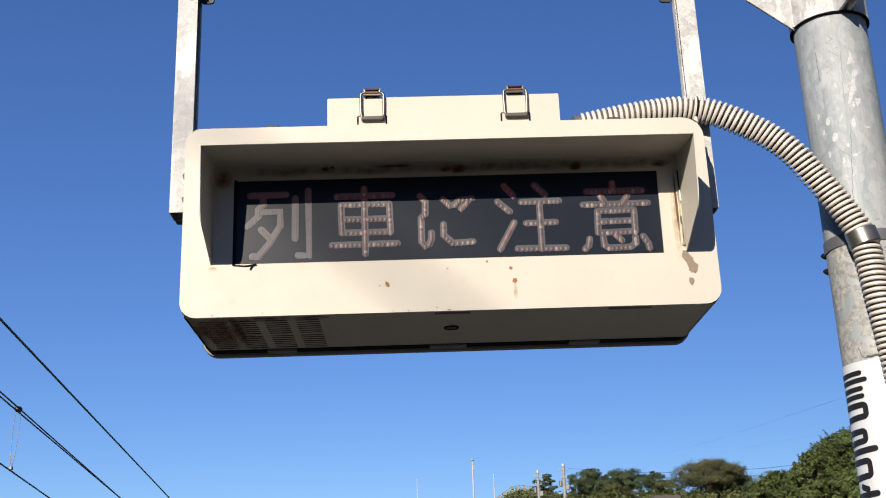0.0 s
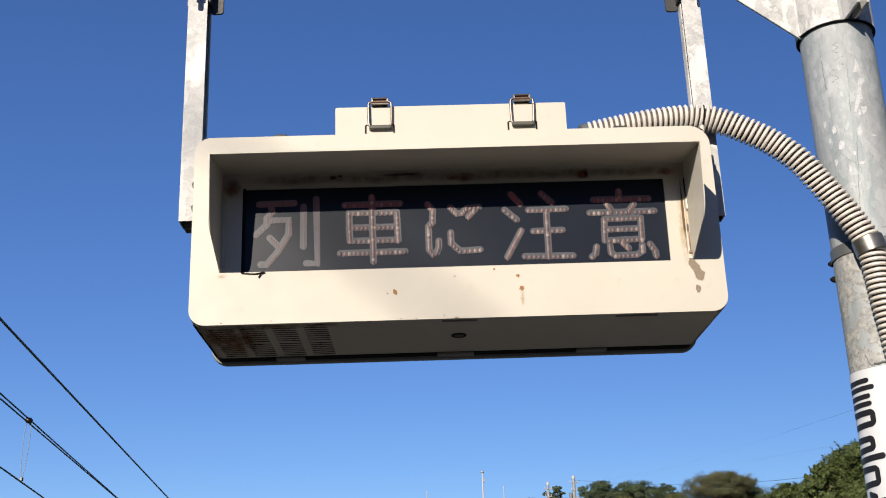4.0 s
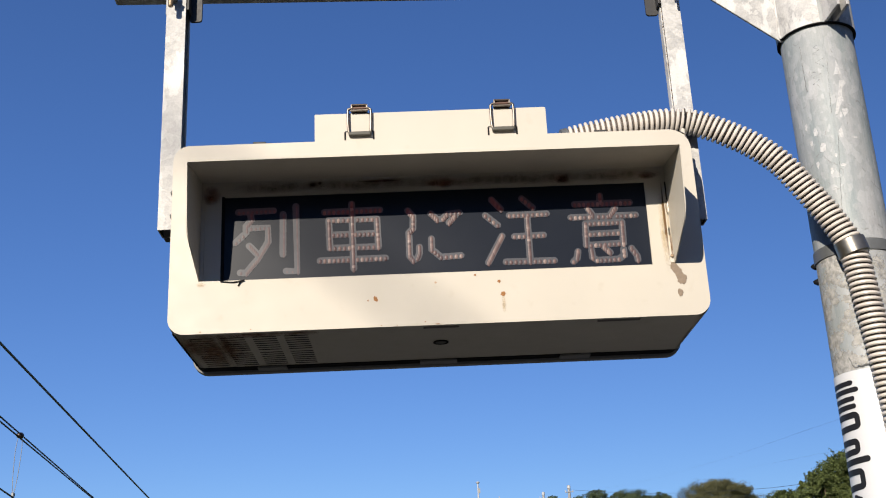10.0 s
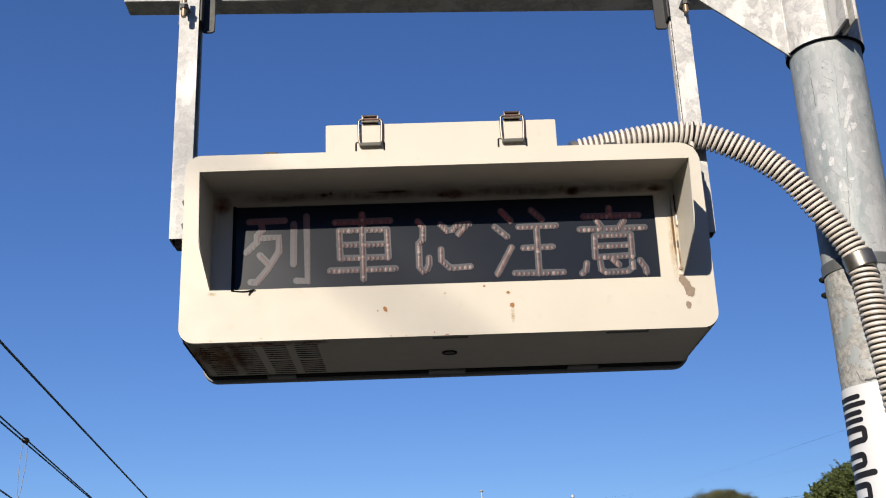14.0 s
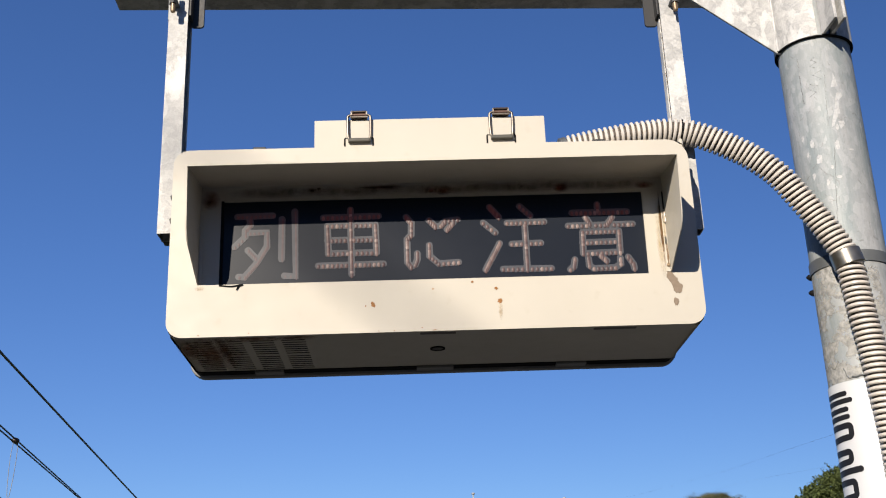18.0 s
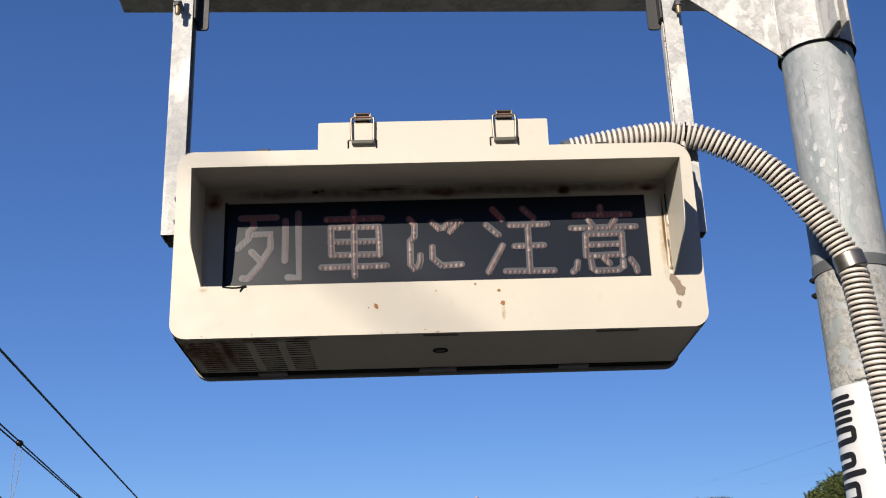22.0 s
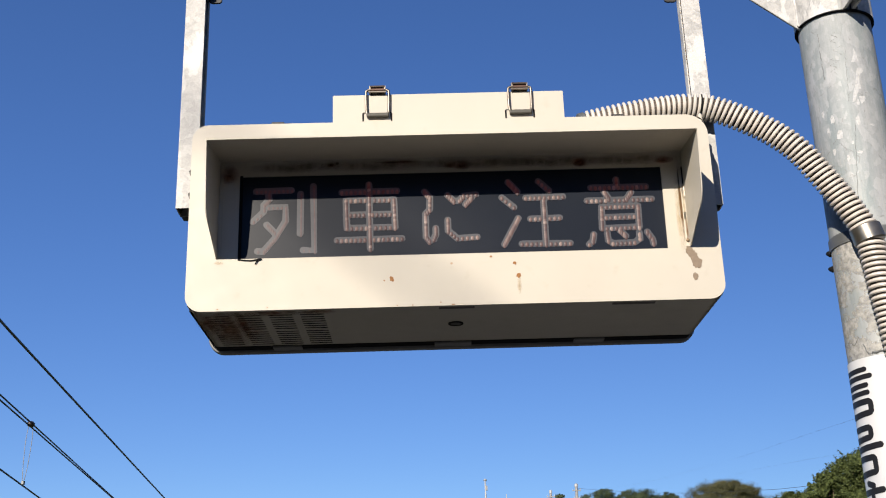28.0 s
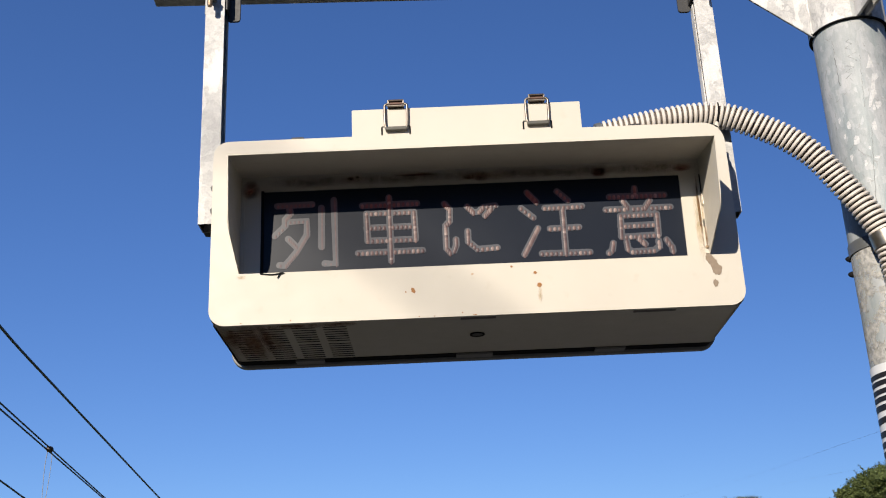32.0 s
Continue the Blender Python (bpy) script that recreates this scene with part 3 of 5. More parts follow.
# ---- hangers ----
def hanger(x0, w, front, side, z_end, rod_z, d):
    """A lipped channel, its slot turned towards the other hanger, held to the arm's front by plates and a clamp bolt."""
    t, z_top = 0.0028, 3.24
    h = thing("sign_hanger", (x0 + w / 2, front + d / 2, z_end), "galvanised steel channel clamped to the arm beside the sign", "bracket", "sign hangers")
    lip = 0.044 if side > 0 else 0.018
    outline = [(0, 0), (w, 0), (w, d), (0, d), (0, lip), (t, lip), (t, d - t), (w - t, d - t), (w - t, t), (0, t)]
    if side > 0:
        outline = [(w - u, v) for u, v in outline[::-1]]
    bm = bmesh.new()
    f = bm.faces.new([bm.verts.new((x0 + u, front + v, z_end)) for u, v in outline])
    r = bmesh.ops.extrude_face_region(bm, geom=[f])
    bmesh.ops.translate(bm, verts=[v for v in r["geom"] if isinstance(v, bmesh.types.BMVert)], vec=(0, 0, z_top - z_end))
    ch = part("channel", bm, ZINC_PALE, h)
    rx = x0 + (0.016 if side > 0 else 0.030)
    rod = Vector((rx, front - 0.031, rod_z))
    part("clamp_clip", box(rx - 0.009, rx + 0.009, front - 0.040, front - 0.0005, rod_z + 0.030, rod_z + 0.034, 0.001), BAND, h, "dark steel clip")
    part("bolt", sweep([rod + Vector((0, 0, 0.06)), rod + Vector((0, 0, 0.003)), rod], [0.0062, 0.0062, 0.005], 14), BRASS, h, "plated bolt end", True)
    part("nut", sweep([rod + Vector((0, 0, 0.030)), rod + Vector((0, 0, 0.021))], 0.0100, 6), BOLT, h)
    xa, xb = (x0 + w + 0.001, x0 + w + 0.031) if side > 0 else (x0 - 0.031, x0 - 0.001)
    tab = rounded(xa, xb, rod_z - 0.003, BZ + 0.06, 0.008)
    # the plate's near-black colour stands in for the arm's shade
    part("side_plate", prism(tab, front + 0.034, front + 0.040, 0.0008, 1), BOLT, h, "steel side plate coloured dark for the arm's shade")
    part("side_flange", box(xa if side > 0 else xb - 0.005, xa + 0.005 if side > 0 else xb, front + 0.004, front + 0.034, rod_z + 0.012, BZ + 0.05, 0.001), BOLT, h, "dark steel flange")
    if side > 0:
        part("edge_strap", box(x0 - 0.004, x0 - 0.001, front + 0.008, front + 0.034, rod_z + 0.004, BZ + 0.06, 0.0008), BAND, h)
        for z in (z_end + 0.028, z_end + 0.082):
            part("box_bolt", sweep([(x0 + w - 0.009, front - 0.0005, z), (x0 + w - 0.009, front - 0.007, z)], 0.009, 6), BOLT, ch)
        # added dark block, drawn to deepen the shade under the channel's end
        part("dark_end_block", box(x0 + 0.001, x0 + w + 0.02, front + d, front + d + 0.028, z_end, z_end + 0.16, 0.002), BOLT, h, "added dark block deepening the channel's shaded end")
    return h


hanger(-0.4590, 0.0445, 2.648, 1, 2.482, 3.017, 0.052)
right = hanger(0.7050, 0.0430, 2.700, -1, 2.4800, 3.026, 0.042)

# ---- the sign ----
X0, X1, Z0, Z1, YF = -0.4190, 0.7040, 2.2315, 2.6555, 2.600
sign = thing("train_warning_sign", (0.141, 2.75, Z0), "cream painted metal LED warning sign with visor hanging from channels", "sign")


def face_plate():
    """Front sheet with rounded corners, a raised tab on top and the window cut out."""
    outer = []
    for i, (x, z) in enumerate(rounded(X0, X1, Z0, Z1, (0.046, 0.034, 0.034, 0.034))):
        outer.append((x, z))
        if i == 8:
            outer += [(0.3935, Z1), (0.3935, 2.7185), (0.3915, 2.7205), (-0.1124, 2.7205), (-0.1144, 2.7185), (-0.1144, Z1)]
    hole = [(-0.3085, 2.3445), (0.592, 2.3445), (0.593, 2.5325), (-0.3085, 2.5315)]
    bm = bmesh.new()
    edges = []
    for loop in (outer, hole):
        vs = [bm.verts.new((x, YF, z)) for x, z in loop]
        edges += [bm.edges.new((a, b)) for a, b in zip(vs, vs[1:] + vs[:1])]
    bmesh.ops.triangle_fill(bm, edges=edges, use_beauty=True)
    r = bmesh.ops.extrude_face_region(bm, geom=bm.faces[:])
    bmesh.ops.translate(bm, verts=[v for v in r["geom"] if isinstance(v, bmesh.types.BMVert)], vec=(0, 0.010, 0))
    return bm


plate = part("face_plate", face_plate(), CREAM, sign)
# housing: sides and top as one folded sheet, the underside as a slotted panel
YB = 2.893
prof = rounded(X0 + 0.0045, X1 - 0.0045, Z0 + 0.003, Z1 - 0.004, 0.016)
start = 27
prof = prof[start:] + prof[:start]
bm = bmesh.new()
ra, rb = [bm.verts.new((x, YF + 0.0045, z)) for x, z in prof], [bm.verts.new((x, YB, z)) for x, z in prof]
for i in range(len(prof) - 1):
    bm.faces.new((ra[i], ra[i + 1], rb[i + 1], rb[i]))
r = bmesh.ops.solidify(bm, geom=bm.faces[:], thickness=0.002)
part("housing", bm, CREAM, sign, smooth=True)
slots_x = []
for k in range(4):
    a = -0.386 + k * 0.0665
    slots_x.append((a, a + 0.050))
slots_y = [2.646 + j * 0.0170 for j in range(7)] + [2.772 + j * 0.0170 for j in range(7)]
xcuts = sorted({X0 + 0.0202, X1 - 0.0202, *[v for s in slots_x for v in s]})
ycuts = sorted({YF + 0.0045, YB, *[v for y in slots_y for v in (y, y + 0.0080)]})
bm = bmesh.new()
grid = {(i, j): bm.verts.new((x, y, Z0 + 0.003)) for i, x in enumerate(xcuts) for j, y in enumerate(ycuts)}
for i in range(len(xcuts) - 1):
    for j in range(len(ycuts) - 1):
        mx, my = (xcuts[i] + xcuts[i + 1]) / 2, (ycuts[j] + ycuts[j + 1]) / 2
        if any(a < mx < b for a, b in slots_x) and any(y < my < y + 0.0080 for y in slots_y):
            continue
        bm.faces.new((grid[i, j], grid[i + 1, j], grid[i + 1, j + 1], grid[i, j + 1]))
r = bmesh.ops.extrude_face_region(bm, geom=bm.faces[:])
bmesh.ops.translate(bm, verts=[v for v in r["geom"] if isinstance(v, bmesh.types.BMVert)], vec=(0, 0, 0.0006))
under = part("bottom_panel", bm, CREAM, sign, "cream underside panel with louvre slots")
part("seam", box(X0 + 0.02, X1 - 0.02, YF + 0.0125, YF + 0.0145, Z0 + 0.0023, Z0 + 0.0029), BLACK, under, "dark seam behind the face plate")
# added black sheets that paint the housing's inner shade behind the slots
part("slot_shade_top", box(-0.385, 0.66, 2.62, 2.885, Z0 + 0.055, Z0 + 0.058), BLACK, sign)
part("slot_shade_side", box(-0.411, -0.408, 2.612, 2.888, Z0 + 0.0045, Z0 + 0.11), BLACK, sign)
plug = part("drain_plug", ring_of(0.1434, 2.7449, 0.0125, 0.0165, Z0 + 0.0005, Z0 + 0.0028, n=32), BLACK, under, "dark rubber drain plug")
part("plug_face", ring_of(0.1434, 2.7449, 0.0, 0.0123, Z0 + 0.0014, Z0 + 0.0028, n=32), OLIVE, plug, "dull grey plug face")
for a, b in ((0.1057, 0.1803), (0.4685, 0.558)):
    part("hinge_leaf", box(a, b, YF + 0.0105, YF + 0.026, Z0 - 0.0002, Z0 + 0.0028, 0.001), BROWN_STEEL, under, "grey hinge leaf")
part("gasket", prism(rounded(X0 - 0.003, X1 - 0.003, Z0 + 0.001, Z1 - 0.012, 0.026), YB + 0.0005, YB + 0.0285), BLACK, sign, "black rubber gasket")
part("back_cover", prism(rounded(X0 - 0.010, X1 + 0.005, Z0 - 0.0050, Z1, 0.036), YB + 0.028, YB + 0.051, 0.003, 2), COVER, sign, "grey back cover", True)
for x, w in ((-0.275, 0.066), (0.097, 0.085), (0.42, 0.07)):
    part("cover_clip", box(x, x + w, YB - 0.002, YB + 0.027, Z0 - 0.003, Z0 + 0.002, 0.001), COVER, sign)
# visor
VD, VZ, VB = 2.440, 2.545, 2.566
vl, vr = -0.3555, 0.6385
pr = [(YF - 0.001, VB), (VD, VZ), (VD, VZ + 0.0025), (YF - 0.001, VB + 0.0025)]


def drawn(outline, x0, x1):
    """An outline in y, z drawn out along x."""
    q = bmesh.new()
    f = q.faces.new([q.verts.new((x0, y, z)) for y, z in outline])
    r = bmesh.ops.extrude_face_region(q, geom=[f])
    bmesh.ops.translate(q, verts=[v for v in r["geom"] if isinstance(v, bmesh.types.BMVert)], vec=(x1 - x0, 0, 0))
    return q


# rust flecks on the lip of the open channel
rng = random.Random(31)
for k in range(34):
    y, z, q = 2.7025 + 0.0135 * rng.random(), 2.72 + 0.30 * (k + rng.random()) / 34, rng.uniform(0.0008, 0.0022)
    ring = [(y + q * rng.uniform(0.5, 1.0) * math.cos(a), z + q * 1.5 * rng.uniform(0.5, 1.0) * math.sin(a)) for a in np.linspace(0, 2 * math.pi, 8)[:-1]]
    part("rust_fleck", drawn(ring, 0.7048, 0.7051), RUST, right, "brown rust fleck")
part("visor_top", drawn(pr, vl, vr), CREAM, sign, "cream visor roof")
wing = [(YF - 0.0005, VB + 0.002), (VD, VZ + 0.002)]
for k in range(7):
    # the rounded lower corner
    a = k / 6
    p, q, r = Vector((VD + 0.015, 2.432)), Vector((VD + 0.019, 2.402)), Vector((VD + 0.046, 2.391))
    wing.append(tuple(p * (1 - a) ** 2 + q * 2 * a * (1 - a) + r * a * a))
wing += [(YF - 0.0005, 2.345)]
for x in (vl, vr - 0.008):
    part("visor_flange", box(x, x + 0.008, YF - 0.0022, YF - 0.0004, 2.347, 2.56, 0.0006, 1), CREAM, sign)
part("pane_seal", box(-0.3125, -0.3065, YF - 0.0006, YF + 0.003, 2.343, 2.533), BLACK, sign, "black rubber seal strip")
for x in (vl - 0.0022, vr):
    w = part("visor_side", drawn(wing, x, x + 0.0022), CREAM, sign, "cream visor cheek")
    if x > 0:
        staple = [(x - 0.004, YF - 0.003, 2.484), (x - 0.006, YF - 0.006, 2.480), (x - 0.006, YF - 0.006, 2.463), (x - 0.002, YF - 0.007, 2.456), (x - 0.0005, YF - 0.006, 2.460), (x - 0.002, YF - 0.006, 2.482), (x - 0.004, YF - 0.003, 2.484)]
        part("spring_clip", sweep(spline(staple, 0.0015), 0.0009, 6), STEEL, w, "bent wire spring clip", True)
        part("slot_hole", prism(rounded(x - 0.0060, x - 0.0020, 2.407, 2.425, 0.0019), YF - 0.0022, YF - 0.0030), OLIVE, w, "dark slotted hole in the flange")
        part("rivet", sweep([(x - 0.004, YF - 0.002, 2.361), (x - 0.004, YF - 0.0045, 2.361), (x - 0.004, YF - 0.0055, 2.361)], [0.0040, 0.0040, 0.002], 10), BRASS, w)
# display
YG = YF + 0.004
pane = part("display_pane", box(-0.3105, 0.595, YG, YG + 0.006, 2.3425, 2.5345), GLASS, sign, "smoked dark display pane")
# the five characters: centre, then strokes in millimetres from it
STROKES = {}
STROKES["retsu"] = ((-0.218, 2.434), [[(-60, 64), (15, 65)], [(-35, 63), (-32, 45), (-43, 32), (-43, 17), (-65, -5)], [(-43, 26), (3, 27), (4, -5), (-19, -45), (-42, -73), (-54, -72)], [(-36, -13), (-16, -35)], [(35, 56), (35, -34)], [(62, 73), (65, -73), (42, -72)]])
STROKES["sha"] = ((-0.037, 2.435), [[(-58, 56), (60, 57)], [(0, 73), (2, -73)], [(-49, 37), (53, 37), (55, -26), (-47, -26), (-49, 37)], [(-49, 4), (54, 4)], [(-68, -53), (69, -52)]])
STROKES["ni"] = ((0.137, 2.431), [[(-55, 57), (-44, 43), (-45, 16), (-54, 6), (-54, -46), (-47, -56), (-38, -52), (-33, -40), (-33, -27)], [(-6, 48), (7, 34), (19, 35), (28, 45), (55, 48)], [(46, 42), (32, 26)], [(-7, -9), (-7, -33), (12, -51), (54, -49)]])
STROKES["chu"] = ((0.317, 2.433), [[(-55, 73), (-36, 50)], [(-70, 37), (-45, 14)], [(-37, -11), (-69, -69)], [(10, 73), (32, 51)], [(-19, 35), (61, 36)], [(19, 34), (19, -70)], [(-11, -13), (51, -12)], [(-32, -69), (70, -70)]])
STROKES["i"] = ((0.497, 2.432), [[(-2, 74), (-2, 61)], [(-58, 56), (61, 56)], [(-30, 46), (-21, 30)], [(28, 44), (17, 29)], [(-68, 26), (71, 27)], [(-38, 11), (40, 12), (39, -36), (-40, -38), (-38, 11)], [(-40, -13), (40, -12)], [(-3, -43), (9, -56)], [(-59, -51), (-62, -66), (-70, -73)], [(-30, -49), (-29, -65), (-20, -72), (26, -71), (38, -63), (38, -49)], [(55, -48), (65, -65), (66, -74)]])


def bar(pts, r, y0, y1):
    """A flat bar along a bent line, with round ends, drawn out a little from the pane."""
    p = [Vector(q) for q in pts]
    left, right = [], []
    for i in range(1, len(p) - 1):
        a, b = (p[i] - p[i - 1]).normalized(), (p[i + 1] - p[i]).normalized()
        n = Vector((-a.y - b.y, a.x + b.x)).normalized()
        k = r / max(0.86, n.dot(Vector((-a.y, a.x))))
        left.append(p[i] + n * k)
        right.append(p[i] - n * k)
    t0, t1 = math.atan2(*(p[1] - p[0]).yx), math.atan2(*(p[-1] - p[-2]).yx)
    head = [p[0] + r * Vector((math.cos(t0 + a), math.sin(t0 + a))) for a in np.linspace(math.pi / 2, 1.5 * math.pi, 9)]
    tail = [p[-1] + r * Vector((math.cos(t1 + a), math.sin(t1 + a))) for a in np.linspace(-math.pi / 2, math.pi / 2, 9)]
    return prism([tuple(v) for v in head + right + tail + left[::-1]], y0, y1)


beads, clouded, taken, count = bmesh.new(), bmesh.new(), [], 0
for key, ((cx, cz), strokes) in STROKES.items():
    # the windows of the first character are cloudy, so that its dots hardly show
    dim = key == "retsu"
    for s in strokes:
        pts = [(cx + u / 1000, cz + v / 1000) for u, v in s]
        for line in ([pts] if pts[0] != pts[-1] else [pts[k:k + 2] for k in range(len(pts) - 1)]):
            part("character_stroke", bar(line, 0.0073, YG + 0.001, YG - 0.0005 - 0.00004 * (count % 12)), LENS, pane)
            count += 1
            for (ax, az), (bx, bz) in zip(line, line[1:]):
                n = max(1, round(math.hypot(bx - ax, bz - az) / (0.0098 if abs(bx - ax) > abs(bz - az) else 0.0056)))
                for j in range(n + 1):
                    c = Vector((ax + (bx - ax) * j / n + (0.0018 if dim else 0.0), YG - (0.0004 if dim else 0.0012), az + (bz - az) * j / n - 0.0022))
                    if all((c - o).length > 0.0050 for o in taken):
                        taken.append(c)
                        q = bmesh.new()
                        bmesh.ops.create_icosphere(q, subdivisions=2, radius=0.0033 if dim else 0.0039, matrix=Matrix.Translation(c) @ Matrix.Diagonal((0.95, 0.12 if dim else 0.27, 1.35 if abs(bx - ax) > abs(bz - az) else 1.9, 1)))
                        joined(clouded if dim else beads, q)
tagged(part("led_dots", beads, LED, sign, "dim red LED dots in rows", True), kind="stuff")
tagged(part("led_dots", clouded, CLOUDED, sign, "clouded LED dots that hardly show", True), kind="stuff")
# latches on the tab
for x0 in (-0.0415, 0.2716):
    base = part("latch", box(x0 + 0.010, x0 + 0.041, YF - 0.0012, YF + 0.02, 2.7215, 2.7265, 0.001), BROWN_STEEL, sign, "tarnished steel toggle latch")
    zt, zb, y = 2.729, 2.6685, YF - 0.007
    loop = [(x0 + 0.009, y, zt + 0.001), (x0 + 0.003, y, zt - 0.002), (x0 + 0.0005, y, zt - 0.008), (x0 + 0.001, y, zb + 0.012), (x0 + 0.003, y, zb + 0.003), (x0 + 0.008, y, zb), (x0 + 0.043, y, zb), (x0 + 0.048, y, zb + 0.003), (x0 + 0.050, y, zb + 0.012), (x0 + 0.0505, y, zt - 0.008), (x0 + 0.048, y, zt - 0.002), (x0 + 0.042, y, zt + 0.001)]
    part("latch_loop", sweep(spline(loop, 0.002), 0.0029, 10), STEEL, base, "bright steel wire loop", True)
    part("latch_lever", box(x0 + 0.0085, x0 + 0.0425, YF - 0.013, YF + 0.006, 2.7330, 2.7375, 0.0015), BROWN_STEEL, base, "dark latch lever")
    for cx in (x0 + 0.0075, x0 + 0.0405):
        cheek = [(YF - 0.012, 2.7365), (YF + 0.004, 2.7365), (YF + 0.004, 2.7225), (YF - 0.006, 2.7225), (YF - 0.012, 2.728)]
        part("latch_cheek", drawn(cheek, cx, cx + 0.003), STEEL, base)
    part("latch_roller", sweep([(x0 + 0.011, YF - 0.007, 2.7290), (x0 + 0.040, YF - 0.007, 2.7290)], 0.0036, 12), RED_STEEL, base, "reddish roller", True)
    part("latch_pin", sweep([(x0 + 0.006, YF - 0.008, 2.7235), (x0 + 0.045, YF - 0.008, 2.7235)], 0.0024, 10), STEEL, base, smooth=True)
    part("hook", box(x0 + 0.0015, x0 + 0.0495, YF - 0.0115, YF - 0.0005, zb - 0.0055, zb + 0.0035, 0.002), OLIVE, base, "dull olive hook plate")
    for sx in (x0 - 0.0065, x0 + 0.0555):
        part("hook_slit", joined(box(sx - 0.0018, sx + 0.0018, YF - 0.0007, YF + 0.001, zb - 0.012, zb + 0.007), box(min(sx, x0 + 0.0245) if sx < x0 else x0 + 0.046, sx if sx > x0 + 0.02 else x0 + 0.004, YF - 0.0007, YF + 0.001, zb + 0.0068, zb + 0.0092)), BLACK, base)
for x in (-0.236, 0.512):
    cap = part("top_clip", box(x - 0.014, x + 0.014, YF + 0.0105, YF + 0.030, Z1 - 0.003, Z1 + 0.0100, 0.0015), BOLT, sign, "flat dark clip on top of the housing")
    part("clip_tail", box(x + 0.0145, x + 0.028, YF + 0.0105, YF + 0.022, Z1 - 0.003, Z1 + 0.0060, 0.0008), BOLT, cap)
part("corner_peg", sweep([(X1 - 0.009, YF + 0.014, Z1 - 0.012), (X1 - 0.009, YF + 0.014, Z1 + 0.004), (X1 - 0.009, YF + 0.014, Z1 + 0.007)], [0.005, 0.005, 0.003], 10), CREAM, sign, "cream peg at the corner", True)
# worn paint and rust
rng = random.Random(4)
for x, z, w, h in ((0.0093, 2.292, 0.010, 0.014), (-0.0065, 2.2890, 0.0035, 0.0035), (0.2736, 2.2924, 0.011, 0.012), (0.267, 2.3205, 0.008, 0.008), (0.218, 2.336, 0.006, 0.004), (0.136, 2.2335, 0.010, 0.0022), (0.110, 2.2390, 0.003, 0.003), (0.020, 2.2345, 0.003, 0.002), (0.052, 2.2340, 0.003, 0.002), (-0.248, 2.2375, 0.002, 0.003), (-0.351, 2.2355, 0.003, 0.002)):
    part("rust_spot", blob(x, z, w, h, YF - 0.0002, rng), RUST, plate, "brown rust spot")
for x, z, w, h in ((0.2745, 2.272, 0.011, 0.045), (0.624, 2.42, 0.020, 0.20), (-0.352, 2.337, 0.024, 0.012), (0.628, 2.46, 0.012, 0.10)):
    part("rust_run", prism(rounded(x - w / 2, x + w / 2, z - h / 2, z + h / 2, min(w, h) * 0.45), YF - 0.0012, YF - 0.0016), STAIN_RUN, plate, "yellowish rust run")
part("rust_run", prism(rounded(0.6308, 0.6383, 2.352, 2.53, 0.003), YF - 0.0024, YF - 0.0027), STAIN_RUN, plate, "yellowish rust run")
part("joint_rust", prism(rounded(0.6255, 0.6312, 2.340, 2.545, 0.0025), YF - 0.0019, YF - 0.0022), RUST_LINE, plate, "brown rust along the visor joint")
part("joint_rust", prism(rounded(0.6330, 0.6384, 2.350, 2.420, 0.002), YF - 0.0029, YF - 0.0032), RUST_LINE, plate, "brown rust along the visor joint")
part("joint_gap", prism(rounded(0.6355, 0.6383, 2.488, 2.530, 0.0012), YF - 0.0023, YF - 0.0026), BLACK, plate, "dark gap beside the visor flange")
for x, z, w, h in ((0.636, 2.338, 0.016, 0.026), (0.643, 2.326, 0.017, 0.026), (0.650, 2.312, 0.022, 0.026), (0.6435, 2.281, 0.012, 0.018)):
    part("bare_patch", blob(x, z, w, h, YF - 0.0003 - w * 0.01, rng, 22, rough=(0.74, 1.14)), PRIMER, plate, "patch of bare primer where paint flaked")
for x, z, w, h in ((0.165, 2.546, 0.045, 0.026), (0.138, 2.546, 0.03, 0.014), (0.415, 2.545, 0.034, 0.020), (0.600, 2.547, 0.05, 0.020), (-0.118, 2.553, 0.018, 0.010), (-0.104, 2.556, 0.010, 0.007), (-0.335, 2.535, 0.045, 0.05), (0.02, 2.556, 0.10, 0.007)):
    part("rust_stain", prism(rounded(x - w / 2, x + w / 2, z - h / 2, z + h / 2, h * 0.4), YF - 0.0028, YF - 0.0032), STAIN, plate, "dark rust bleeding below the visor joint")
# brown film: joint mottling, plus shade painted onto the wall under the visor
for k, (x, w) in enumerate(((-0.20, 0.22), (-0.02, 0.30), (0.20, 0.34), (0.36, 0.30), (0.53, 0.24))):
    part("rust_stain", prism(rounded(x - w / 2, x + w / 2, 2.5345, 2.5655, 0.006), YF - 0.0012 - 0.0002 * k, YF - 0.0013 - 0.0002 * k), GRIME_SHADE, plate, "brown mottling below the visor joint with shade painted in")
for x, y, w, h in ((-0.345, 2.74, 0.15, 0.30), (-0.27, 2.63, 0.26, 0.05), (-0.315, 2.72, 0.03, 0.26), (-0.15, 2.628, 0.09, 0.04), (-0.39, 2.70, 0.05, 0.18)):
    part("rust_stain", box(x - w / 2, x + w / 2, y - h / 2, y + h / 2, Z0 + 0.0018, Z0 + 0.0024), STAIN_UNDER, under, "rust spreading round the louvre slots")
part("seal_strand", sweep(spline([(-0.312, YF - 0.002, 2.3425), (-0.285, YF - 0.002, 2.340), (-0.262, YF - 0.003, 2.3435), (-0.270, YF - 0.003, 2.340), (-0.276, YF - 0.002, 2.330)], 0.002), 0.0014, 8), BLACK, pane, "loose black seal strand")

